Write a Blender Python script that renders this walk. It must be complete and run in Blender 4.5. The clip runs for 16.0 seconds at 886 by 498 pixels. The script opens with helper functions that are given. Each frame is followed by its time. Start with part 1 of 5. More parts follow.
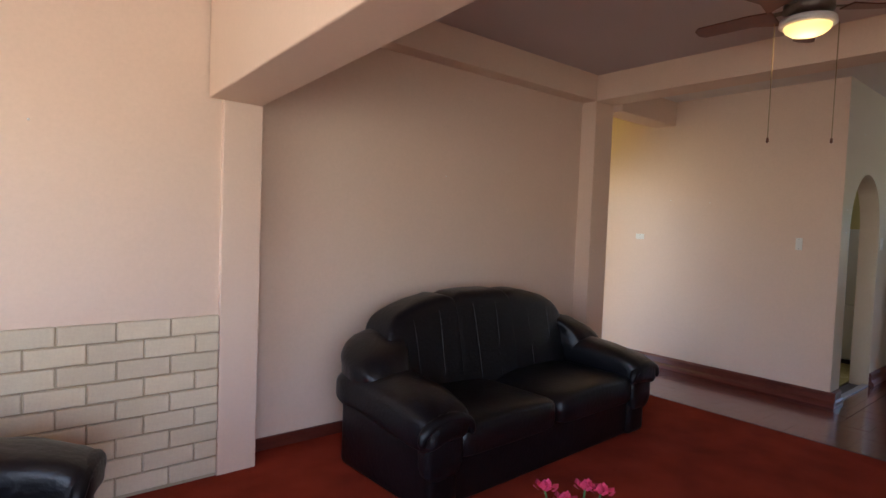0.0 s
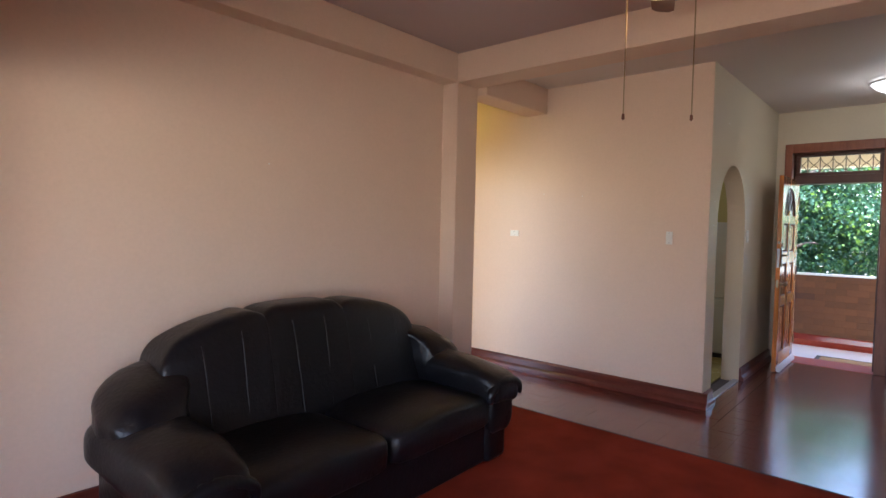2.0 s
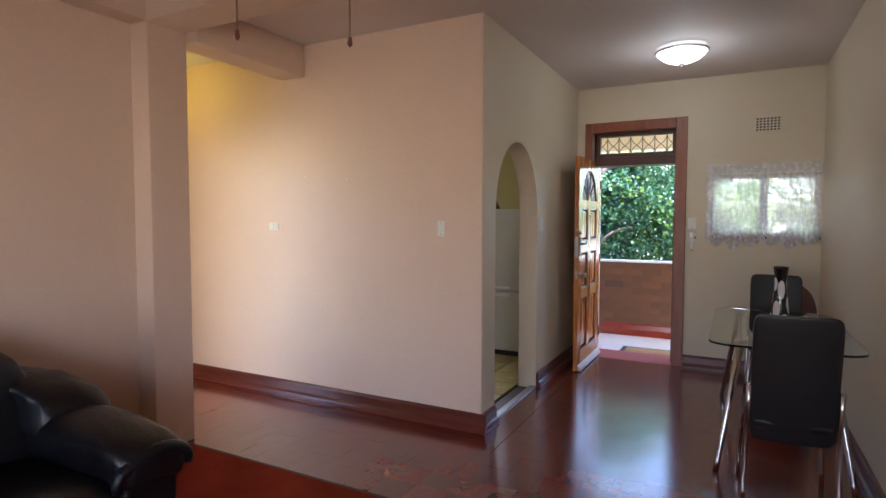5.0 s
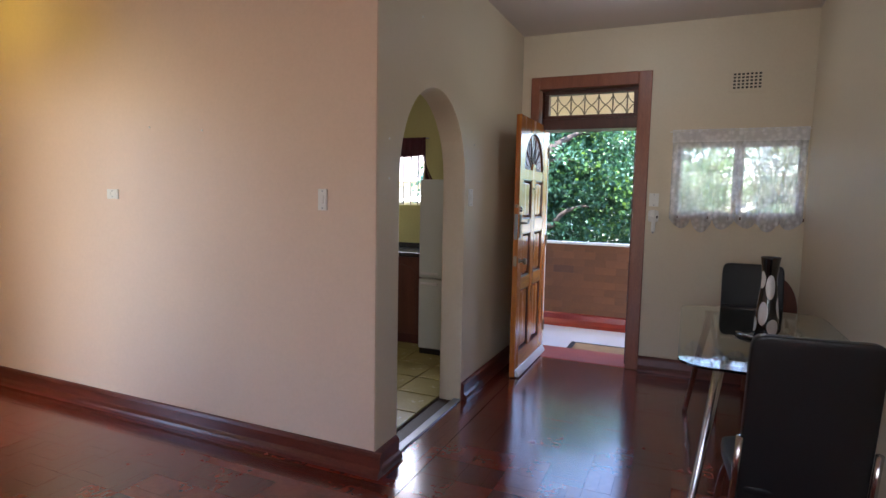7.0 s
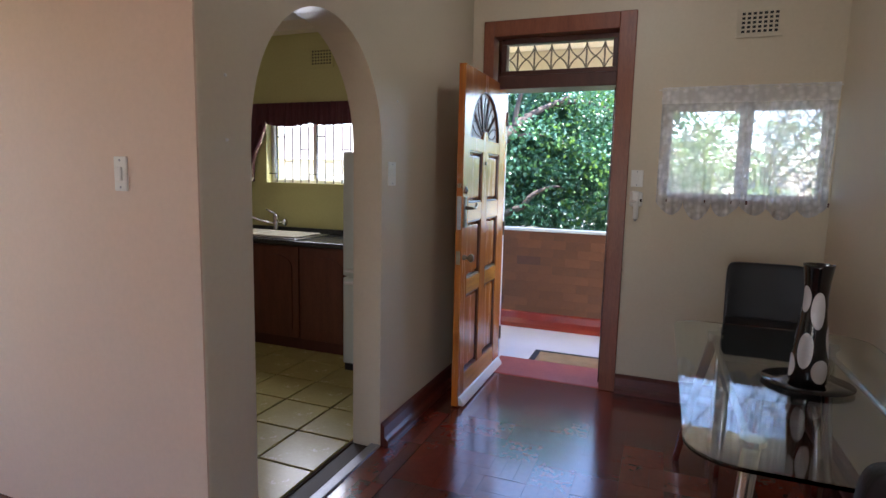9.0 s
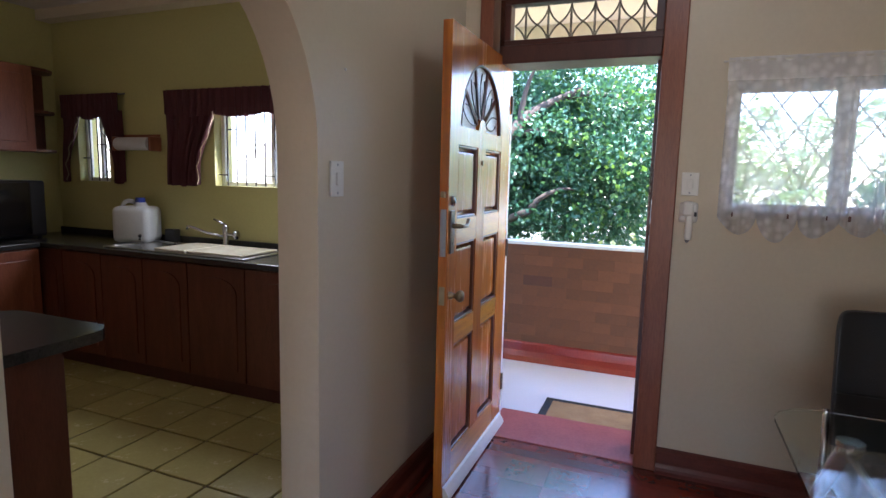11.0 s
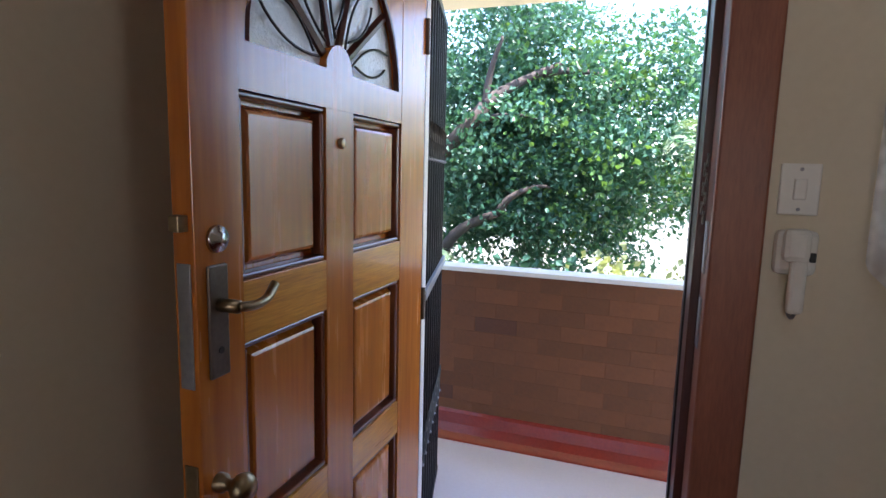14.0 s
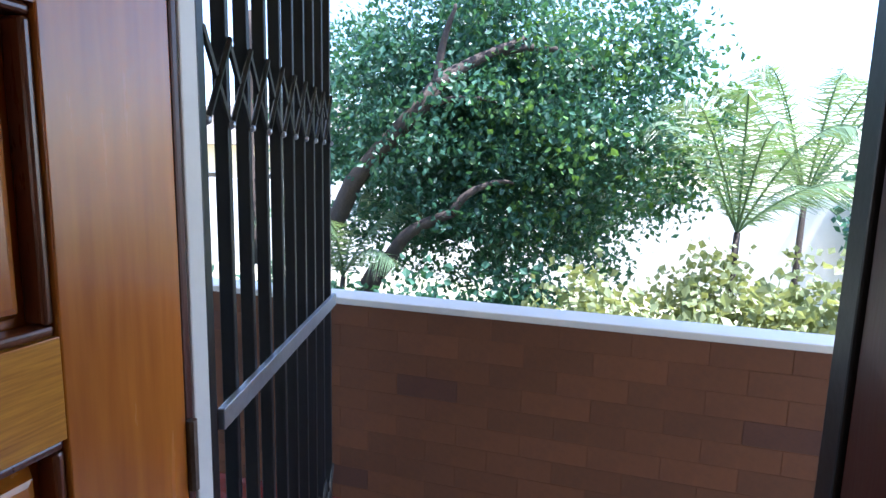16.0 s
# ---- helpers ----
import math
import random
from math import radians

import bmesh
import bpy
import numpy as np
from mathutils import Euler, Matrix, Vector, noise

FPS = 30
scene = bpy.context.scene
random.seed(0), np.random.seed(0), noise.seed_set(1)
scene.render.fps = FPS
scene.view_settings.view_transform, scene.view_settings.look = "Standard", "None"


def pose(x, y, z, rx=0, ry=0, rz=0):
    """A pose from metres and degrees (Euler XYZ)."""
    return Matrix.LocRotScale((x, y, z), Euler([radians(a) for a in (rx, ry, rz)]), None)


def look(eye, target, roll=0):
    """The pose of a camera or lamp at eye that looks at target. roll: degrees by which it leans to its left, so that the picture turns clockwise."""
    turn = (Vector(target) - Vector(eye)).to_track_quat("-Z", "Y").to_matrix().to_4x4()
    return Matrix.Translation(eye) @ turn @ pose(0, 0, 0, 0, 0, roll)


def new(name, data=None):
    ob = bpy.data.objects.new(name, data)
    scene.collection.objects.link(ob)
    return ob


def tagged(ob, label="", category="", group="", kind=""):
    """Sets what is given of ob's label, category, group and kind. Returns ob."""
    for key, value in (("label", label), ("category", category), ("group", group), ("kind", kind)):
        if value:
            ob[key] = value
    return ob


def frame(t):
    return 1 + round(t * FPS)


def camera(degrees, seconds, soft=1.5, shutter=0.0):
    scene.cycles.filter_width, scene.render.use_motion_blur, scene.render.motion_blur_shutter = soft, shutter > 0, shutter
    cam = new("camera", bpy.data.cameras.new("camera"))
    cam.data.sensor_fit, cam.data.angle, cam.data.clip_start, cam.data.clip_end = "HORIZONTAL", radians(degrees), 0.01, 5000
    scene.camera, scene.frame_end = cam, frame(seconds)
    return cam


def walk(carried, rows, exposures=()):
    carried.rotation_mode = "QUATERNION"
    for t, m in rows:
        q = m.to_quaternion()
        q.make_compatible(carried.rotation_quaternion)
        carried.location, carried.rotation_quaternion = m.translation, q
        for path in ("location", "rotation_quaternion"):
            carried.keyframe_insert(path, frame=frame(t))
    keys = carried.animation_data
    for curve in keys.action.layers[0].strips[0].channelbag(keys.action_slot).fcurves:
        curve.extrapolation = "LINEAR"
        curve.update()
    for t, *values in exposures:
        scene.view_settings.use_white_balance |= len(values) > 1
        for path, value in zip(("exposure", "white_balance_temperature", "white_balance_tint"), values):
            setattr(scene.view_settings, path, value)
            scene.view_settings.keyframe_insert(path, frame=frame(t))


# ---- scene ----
cam = camera(77.0, 16.0)
PATH = [
    (0, (-0.173, -0.035, 1.458), (1.099, 1.506, 1.37), 2.2),
    (0.5, (-0.008, -0.041, 1.432), (1.317, 1.454, 1.353), 1.9),
    (1, (0.191, 0.041, 1.429), (1.586, 1.473, 1.354), 1.6),
    (1.5, (0.379, 0.102, 1.439), (1.836, 1.471, 1.361), 1.6),
    (2, (0.637, 0.128, 1.451), (2.144, 1.44, 1.374), 1.3),
    (2.5, (0.862, 0.065, 1.448), (2.405, 1.334, 1.371), 1.2),
    (3, (1.078, 0.109, 1.468), (2.68, 1.304, 1.385), 1.0),
    (3.5, (1.32, 0.112, 1.505), (2.981, 1.222, 1.41), 0.8),
    (4, (1.543, 0.041, 1.495), (3.257, 1.066, 1.403), 0.6),
    (4.5, (1.793, -0.031, 1.517), (3.54, 0.937, 1.415), 0.5),
    (4.7, (1.888, -0.039, 1.496), (3.645, 0.911, 1.398), 0.2),
    (6.8, (3.042, 0.077, 1.419), (4.867, 0.878, 1.246), 1.4),
    (7, (3.137, 0.088, 1.429), (4.962, 0.885, 1.244), 1.1),
    (7.5, (3.432, 0.144, 1.429), (5.265, 0.919, 1.226), 1.2),
    (8, (3.691, 0.157, 1.425), (5.531, 0.911, 1.214), 1.2),
    (8.5, (3.958, 0.168, 1.432), (5.806, 0.897, 1.199), 1.3),
    (9, (4.217, 0.186, 1.415), (6.065, 0.907, 1.162), 1.3),
    (9.2, (4.314, 0.179, 1.425), (6.156, 0.914, 1.163), 1.5),
    (11.3, (5.316, 0.485, 1.446), (7.158, 1.222, 1.189), 1.4),
    (11.5, (5.415, 0.508, 1.445), (7.255, 1.246, 1.186), 1.6),
    (12, (5.688, 0.531, 1.443), (7.527, 1.271, 1.184), 1.6),
    (12.5, (5.937, 0.558, 1.449), (7.787, 1.274, 1.19), 1.6),
    (13, (6.187, 0.6, 1.445), (8.036, 1.317, 1.185), 1.5),
    (13.5, (6.432, 0.651, 1.463), (8.29, 1.342, 1.197), 1.6),
    (14, (6.682, 0.652, 1.459), (8.547, 1.32, 1.184), 1.4),
    (14.5, (6.923, 0.665, 1.467), (8.795, 1.309, 1.185), 1.1),
    (15, (7.18, 0.72, 1.457), (9.062, 1.338, 1.176), 1.3),
    (15.5, (7.431, 0.753, 1.452), (9.317, 1.355, 1.169), 1.4),
    (16, (7.682, 0.764, 1.443), (9.58, 1.324, 1.153), 1.4),
]
walk(cam, [(t, look(eye, target, roll)) for t, eye, target, roll in PATH], [(0.0, 3.0, 6000, 19), (1.5, 3.35, 6050, 20), (4.5, 3.5, 6000, 20), (7.0, 3.25, 5900, 20), (9.0, 3.2, 5900, 20), (11.5, 3.35, 5650, 21), (12.5, 3.1, 5550, 19), (13.5, 2.8, 5700, 20), (14.5, 2.8, 6000, 22), (15.5, 2.35, 5700, 21), (16.0, 2.2, 5550, 19)])

# ---- world, sun, window light ----
world = bpy.data.worlds.new("sky")
scene.world = world
world.use_nodes = True
wn = world.node_tree.nodes
sky = wn.new("ShaderNodeTexSky")
sky.sky_type = "NISHITA"
sky.sun_disc = False
sky.sun_elevation = radians(68)
sky.sun_rotation = radians(188)
wn["Background"].inputs[1].default_value = 0.15
world.node_tree.links.new(sky.outputs[0], wn["Background"].inputs[0])

sun_data = bpy.data.lights.new("sun", "SUN")
sun_data.energy, sun_data.angle, sun_data.color = 4.6, radians(0.5), (1.0, 0.95, 0.86)
sun_ob = new("sun", sun_data)
sun_ob.matrix_world = look((12 + 3.43 * math.sin(radians(188)), 3.43 * math.cos(radians(188)), 8.48), (12, 0, 0))


def window_light(name, eye, target, sx, sy, watts, colour):
    data = bpy.data.lights.new(name, "AREA")
    data.shape, data.size, data.size_y, data.energy, data.color = "RECTANGLE", sx, sy, watts, colour
    ob = new(name, data)
    ob.matrix_world = look(eye, target)
    return ob


DAY = (0.95, 0.97, 1.0)
WARM_DAY = (1.0, 0.95, 0.88)
# added lamps stand for daylight from unseen lounge windows, warmed to suit the walls
window_light("lounge_window_light_back", (-2.44, 0.9, 1.40), (0, 0.9, 1.05), 2.3, 1.4, 2.4, WARM_DAY)
window_light("lounge_window_light_side", (-0.9, -2.05, 1.45), (-0.9, 0, 1.15), 2.5, 1.35, 3.1, WARM_DAY)


window_light("passage_door_light", (4.38, 3.98, 1.1), (5.5, 3.98, 1.0), 0.8, 1.9, 0.30, (1.0, 0.84, 0.45))


def bulb(name, place, watts, colour, size=0.05):
    data = bpy.data.lights.new(name, "POINT")
    data.energy, data.color, data.shadow_soft_size = watts, colour, size
    ob = new(name, data)
    ob.location = place
    return ob


# ---- materials ----
def mat(name, a, b=None, rough=0.6, scale=6.0, fine=60.0, bump=0.05, metal=0.0, stretch=(1, 1, 1), island=0.0, rand=0.0, spec=0.5, rough_var=0.1, coat=0.0, depth=0.01):
    """A two-scale procedural surface between the colours a and b."""
    m = bpy.data.materials.new(name)
    m.use_nodes = True
    nt = m.node_tree
    n, l = nt.nodes, nt.links
    p = n["Principled BSDF"]
    b = b or tuple(c * 0.82 for c in a)
    tc = n.new("ShaderNodeTexCoord")
    mp = n.new("ShaderNodeMapping")
    mp.inputs["Scale"].default_value = stretch
    l.new(tc.outputs["Object"], mp.inputs["Vector"])
    big, small = n.new("ShaderNodeTexNoise"), n.new("ShaderNodeTexNoise")
    big.inputs["Scale"].default_value, small.inputs["Scale"].default_value = scale, fine
    big.inputs["Detail"].default_value, small.inputs["Detail"].default_value = 4, 5
    for t in (big, small):
        l.new(mp.outputs[0], t.inputs["Vector"])
    mixn = n.new("ShaderNodeMath")
    mixn.operation = "MULTIPLY_ADD"
    l.new(small.outputs["Fac"], mixn.inputs[0])
    mixn.inputs[1].default_value = 0.5
    half = n.new("ShaderNodeMath")
    half.operation = "MULTIPLY"
    half.inputs[1].default_value = 0.5
    l.new(big.outputs["Fac"], half.inputs[0])
    l.new(half.outputs[0], mixn.inputs[2])
    ramp = n.new("ShaderNodeValToRGB")
    ramp.color_ramp.elements[0].position, ramp.color_ramp.elements[1].position = 0.32, 0.68
    ramp.color_ramp.elements[0].color, ramp.color_ramp.elements[1].color = (*b, 1), (*a, 1)
    l.new(mixn.outputs[0], ramp.inputs[0])
    out = ramp.outputs[0]
    if island or rand:
        src = n.new("ShaderNodeNewGeometry").outputs["Random Per Island"] if island else n.new("ShaderNodeObjectInfo").outputs["Random"]
        mr = n.new("ShaderNodeMapRange")
        w = island or rand
        mr.inputs["To Min"].default_value, mr.inputs["To Max"].default_value = 1 - w, 1 + w
        l.new(src, mr.inputs["Value"])
        hsv = n.new("ShaderNodeHueSaturation")
        l.new(mr.outputs[0], hsv.inputs["Value"])
        l.new(out, hsv.inputs["Color"])
        out = hsv.outputs[0]
    l.new(out, p.inputs["Base Color"])
    rr = n.new("ShaderNodeMapRange")
    rr.inputs["To Min"].default_value, rr.inputs["To Max"].default_value = max(0.02, rough - rough_var), min(1, rough + rough_var)
    l.new(mixn.outputs[0], rr.inputs["Value"])
    l.new(rr.outputs[0], p.inputs["Roughness"])
    p.inputs["Metallic"].default_value = metal
    p.inputs["Specular IOR Level"].default_value = spec
    p.inputs["Coat Weight"].default_value = coat
    p.inputs["Coat Roughness"].default_value = 0.14
    if bump:
        bn = n.new("ShaderNodeBump")
        bn.inputs["Strength"].default_value, bn.inputs["Distance"].default_value = bump, depth
        l.new(mixn.outputs[0], bn.inputs["Height"])
        l.new(bn.outputs[0], p.inputs["Normal"])
    return m


def glass(name, tint=(1, 1, 1), rough=0.0):
    m = bpy.data.materials.new(name)
    m.use_nodes = True
    p = m.node_tree.nodes["Principled BSDF"]
    p.inputs["Base Color"].default_value = (*tint, 1)
    p.inputs["Roughness"].default_value = rough
    p.inputs["Transmission Weight"].default_value = 1.0
    p.inputs["IOR"].default_value = 1.45
    return m


def glow(name, colour, strength):
    m = bpy.data.materials.new(name)
    m.use_nodes = True
    p = m.node_tree.nodes["Principled BSDF"]
    p.inputs["Base Color"].default_value = (0.8, 0.8, 0.8, 1)
    p.inputs["Emission Color"].default_value = (*colour, 1)
    p.inputs["Emission Strength"].default_value = strength
    return m


def sheer(name, colour, clear):
    """A thin woven cloth: part of the light passes straight, part is scattered."""
    m = bpy.data.materials.new(name)
    m.use_nodes = True
    n, l = m.node_tree.nodes, m.node_tree.links
    n.remove(n["Principled BSDF"])
    d, t, tr = n.new("ShaderNodeBsdfDiffuse"), n.new("ShaderNodeBsdfTranslucent"), n.new("ShaderNodeBsdfTransparent")
    d.inputs[0].default_value = t.inputs[0].default_value = (*colour, 1)
    a, b = n.new("ShaderNodeMixShader"), n.new("ShaderNodeMixShader")
    a.inputs[0].default_value = 0.45
    l.new(d.outputs[0], a.inputs[1])
    l.new(t.outputs[0], a.inputs[2])
    tc, no, vo = n.new("ShaderNodeTexCoord"), n.new("ShaderNodeTexNoise"), n.new("ShaderNodeTexVoronoi")
    no.inputs["Scale"].default_value, no.inputs["Detail"].default_value = 9, 3
    vo.inputs["Scale"].default_value = 26
    l.new(tc.outputs["Object"], no.inputs["Vector"])
    l.new(tc.outputs["Object"], vo.inputs["Vector"])
    add = n.new("ShaderNodeMath")
    add.operation = "MULTIPLY"
    l.new(no.outputs["Fac"], add.inputs[0])
    l.new(vo.outputs["Distance"], add.inputs[1])
    mr = n.new("ShaderNodeMapRange")
    mr.inputs["From Min"].default_value, mr.inputs["From Max"].default_value = 0.08, 0.32
    mr.inputs["To Min"].default_value, mr.inputs["To Max"].default_value = clear - 0.12, clear + 0.10
    l.new(add.outputs[0], mr.inputs["Value"])
    l.new(mr.outputs[0], b.inputs[0])
    l.new(a.outputs[0], b.inputs[1])
    l.new(tr.outputs[0], b.inputs[2])
    l.new(b.outputs[0], n["Material Output"].inputs[0])
    return m


def leafy(name, a, b):
    m = mat(name, a, b, rough=0.42, scale=1.2, fine=14, bump=0, island=0.22)
    n, l = m.node_tree.nodes, m.node_tree.links
    tl = n.new("ShaderNodeBsdfTranslucent")
    tl.inputs[0].default_value = (a[0] * 1.7, a[1] * 1.6, a[2] * 0.8, 1)
    mx = n.new("ShaderNodeMixShader")
    mx.inputs[0].default_value = 0.25
    l.new(n["Principled BSDF"].outputs[0], mx.inputs[1])
    l.new(tl.outputs[0], mx.inputs[2])
    l.new(mx.outputs[0], n["Material Output"].inputs[0])
    return m


PEACH = mat("peach_wall_paint", (0.74, 0.565, 0.44), (0.69, 0.525, 0.405), rough=0.55, scale=1.3, fine=55, bump=0.12)
# lounge ceiling: its dimmer, pinkish bounce light is put into this darker colour
CEILM = mat("dimmed_ceiling_paint", (0.52, 0.44, 0.44), (0.48, 0.41, 0.41), rough=0.7, scale=1.0, fine=80, bump=0.05)
CREAM = mat("cream_wall_paint", (0.69, 0.61, 0.46), (0.65, 0.57, 0.425), rough=0.5, scale=1.3, fine=55, bump=0.12)
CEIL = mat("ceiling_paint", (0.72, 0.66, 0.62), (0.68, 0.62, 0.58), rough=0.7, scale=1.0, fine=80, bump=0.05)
KITCH = mat("kitchen_wall_paint", (0.60, 0.56, 0.23), (0.54, 0.50, 0.20), rough=0.5, scale=2, fine=50, bump=0.1)
MAHOG = mat("mahogany_trim", (0.16, 0.035, 0.02), (0.07, 0.014, 0.01), rough=0.34, scale=5, fine=60, bump=0.05, stretch=(1, 1, 6), coat=0.1)
PARQ = mat("parquet_block", (0.20, 0.033, 0.017), (0.14, 0.022, 0.012), rough=0.2, scale=5, fine=30, bump=0.03, rand=0.3, coat=0.8, rough_var=0.07, depth=0.003)
PARQJ = mat("parquet_field", (0.21, 0.034, 0.017), (0.14, 0.021, 0.012), rough=0.2, scale=5, fine=30, bump=0.03, island=0.35, coat=0.8, rough_var=0.07, depth=0.003)
SUBF = mat("parquet_joint", (0.03, 0.012, 0.009), rough=0.5)
CARPET = mat("rust_red_carpet", (0.37, 0.05, 0.024), (0.17, 0.022, 0.011), rough=0.95, scale=3.5, fine=240, bump=0.7, spec=0.1, depth=0.006)
BRICKW = mat("painted_brick", (0.70, 0.60, 0.43), (0.60, 0.50, 0.35), rough=0.6, scale=14, fine=80, bump=0.25, rand=0.08)
MORTW = mat("painted_mortar", (0.50, 0.40, 0.27), (0.42, 0.33, 0.21), rough=0.8, fine=120, bump=0.4)
BRICK = mat("porch_brick", (0.18, 0.068, 0.025), (0.135, 0.05, 0.02), rough=0.7, scale=5, fine=60, bump=0.2, rand=0.16)
BRICKD = mat("dark_brick", (0.12, 0.045, 0.024), (0.09, 0.034, 0.02), rough=0.7, scale=12, fine=90, bump=0.3)
MORT = mat("porch_mortar", (0.165, 0.062, 0.023), (0.13, 0.049, 0.02), rough=0.9, fine=120, bump=0.4)
REDP = mat("red_floor_polish", (0.30, 0.035, 0.02), (0.22, 0.024, 0.016), rough=0.2, scale=4, fine=70, bump=0.05, coat=0.6)
# red polish paled to pink: the sky's sheen is in the colour
STEP = mat("sky_paled_red_step", (0.46, 0.13, 0.11), (0.34, 0.07, 0.06), rough=0.35, scale=7, fine=60, bump=0.08, coat=0.3)
PORCH = mat("grey_blue_porch_floor", (0.74, 0.73, 0.78), (0.68, 0.67, 0.72), rough=0.4, scale=3, fine=70, bump=0.05)
WHITE = mat("white_gloss_paint", (0.80, 0.79, 0.75), (0.75, 0.74, 0.70), rough=0.35, scale=5, fine=60, bump=0.03)
PLAST = mat("white_plastic", (0.78, 0.77, 0.72), (0.74, 0.73, 0.68), rough=0.3, scale=9, fine=90, bump=0.0)
TEAK = mat("varnished_teak", (0.62, 0.205, 0.020), (0.34, 0.09, 0.010), rough=0.26, scale=1.8, fine=9, bump=0.02, stretch=(6, 6, 0.45), coat=0.55, rough_var=0.08, depth=0.004)
TEAKH = mat("varnished_teak_rail", (0.82, 0.38, 0.03), (0.46, 0.16, 0.012), rough=0.3, scale=5, fine=46, bump=0.12, stretch=(0.5, 9, 9), coat=0.8, rough_var=0.08, depth=0.004)
FRAMEW = mat("door_frame_wood", (0.32, 0.105, 0.05), (0.20, 0.06, 0.03), rough=0.38, scale=4, fine=40, bump=0.06, stretch=(5, 5, 0.7))
# brown moulding, darker than the panels to paint in the recess shade
MOULD = mat("shaded_moulding", (0.17, 0.05, 0.018), (0.10, 0.028, 0.011), rough=0.3, scale=4, fine=40, bump=0.03, stretch=(5, 5, 0.7), coat=0.6)
DARKW = mat("dark_frame_wood", (0.10, 0.028, 0.018), (0.06, 0.016, 0.012), rough=0.35, scale=4, fine=40, bump=0.06, stretch=(5, 5, 0.7))
LEATH = mat("black_leather", (0.006, 0.0065, 0.009), (0.004, 0.004, 0.0055), rough=0.36, scale=7, fine=45, bump=0.6, spec=0.34, rough_var=0.14, depth=0.007)
BLKUP = mat("black_vinyl", (0.009, 0.009, 0.011), (0.006, 0.006, 0.007), rough=0.42, scale=6, fine=160, bump=0.15)
IRON = mat("black_iron", (0.014, 0.013, 0.014), (0.009, 0.008, 0.009), rough=0.4, scale=8, fine=90, bump=0.08)
GALV = mat("worn_steel", (0.42, 0.43, 0.46), (0.30, 0.31, 0.34), rough=0.4, metal=0.8, scale=8, fine=90, bump=0.05)
CHROME = mat("brushed_chrome", (0.62, 0.62, 0.62), (0.52, 0.52, 0.53), rough=0.22, metal=1.0, scale=8, fine=120, bump=0.02)
BRASS = mat("aged_brass", (0.38, 0.30, 0.18), (0.26, 0.2, 0.12), rough=0.35, metal=1.0, scale=20, fine=120, bump=0.05)
BRONZE = mat("dull_bronze", (0.20, 0.17, 0.14), (0.13, 0.11, 0.09), rough=0.4, metal=0.9, scale=20, fine=120, bump=0.05)
CLEAR = glass("clear_glass")
TABLEG = glass("table_glass", (0.86, 0.95, 0.92))
# opaque pale blue stands for the sky reflected in the patterned pane
OBSC = mat("sky_tinted_glass", (0.80, 0.84, 0.88), (0.70, 0.75, 0.80), rough=0.12, scale=30, fine=120, bump=0.5, spec=0.8)
BLACKC = mat("black_ceramic", (0.012, 0.010, 0.010), rough=0.12, scale=8, fine=60, bump=0.0, coat=0.5)
WHITEC = mat("white_ceramic", (0.80, 0.80, 0.80), (0.74, 0.74, 0.76), rough=0.15, scale=8, fine=60, bump=0.0)
LACE = sheer("white_lace", (0.95, 0.95, 0.96), 0.40)
LACEH = sheer("white_lace_heading", (0.95, 0.95, 0.96), 0.14)
MAROON = mat("maroon_cloth", (0.10, 0.018, 0.022), (0.06, 0.011, 0.014), rough=0.7, scale=6, fine=160, bump=0.2)
TILEM = mat("cream_floor_tile", (0.52, 0.46, 0.17), (0.45, 0.39, 0.14), rough=0.25, scale=6, fine=60, bump=0.03, rand=0.06)
GROUT = mat("dark_grout", (0.10, 0.07, 0.05), rough=0.9)
CABW = mat("cabinet_wood", (0.17, 0.055, 0.03), (0.09, 0.028, 0.016), rough=0.4, scale=4, fine=40, bump=0.06, stretch=(5, 5, 0.7))
GRAN = mat("dark_worktop", (0.06, 0.06, 0.055), (0.02, 0.02, 0.02), rough=0.2, scale=60, fine=220, bump=0.0)
FRIDGE = mat("pale_enamel", (0.66, 0.70, 0.64), (0.62, 0.66, 0.60), rough=0.3, scale=3, fine=60, bump=0.02)
STEEL = mat("stainless_steel", (0.6, 0.6, 0.58), (0.5, 0.5, 0.48), rough=0.25, metal=1.0, scale=9, fine=100, bump=0.0)
CREAMS = mat("cream_sink", (0.72, 0.66, 0.48), rough=0.2, scale=9, fine=60, bump=0.0)
JUG = mat("milky_plastic", (0.72, 0.74, 0.70), (0.66, 0.68, 0.64), rough=0.35, scale=6, fine=60, bump=0.02)
BLUE = mat("blue_plastic", (0.02, 0.05, 0.35), rough=0.35)
COIR = mat("coir_mat", (0.42, 0.27, 0.13), (0.26, 0.15, 0.07), rough=0.95, scale=9, fine=260, bump=0.8)
RUBBER = mat("black_rubber", (0.015, 0.015, 0.017), rough=0.6, scale=30, fine=200, bump=0.3)
PAPER = mat("white_paper", (0.82, 0.82, 0.80), rough=0.9, fine=120)
BARK = mat("grey_brown_bark", (0.085, 0.066, 0.055), (0.045, 0.035, 0.03), rough=0.9, scale=5, fine=40, bump=0.6, stretch=(2, 2, 0.7), depth=0.03)
LEAF = leafy("glossy_leaf", (0.048, 0.138, 0.085), (0.024, 0.076, 0.05))
# yellow-green; in the crown it stands for sun shining through leaves
LEAFY = leafy("yellow_green_leaf", (0.09, 0.19, 0.045), (0.05, 0.12, 0.04))
SHRUBL = leafy("shrub_leaf", (0.27, 0.31, 0.16), (0.16, 0.21, 0.10))
PALML = leafy("palm_frond_leaf", (0.15, 0.23, 0.13), (0.10, 0.17, 0.09))
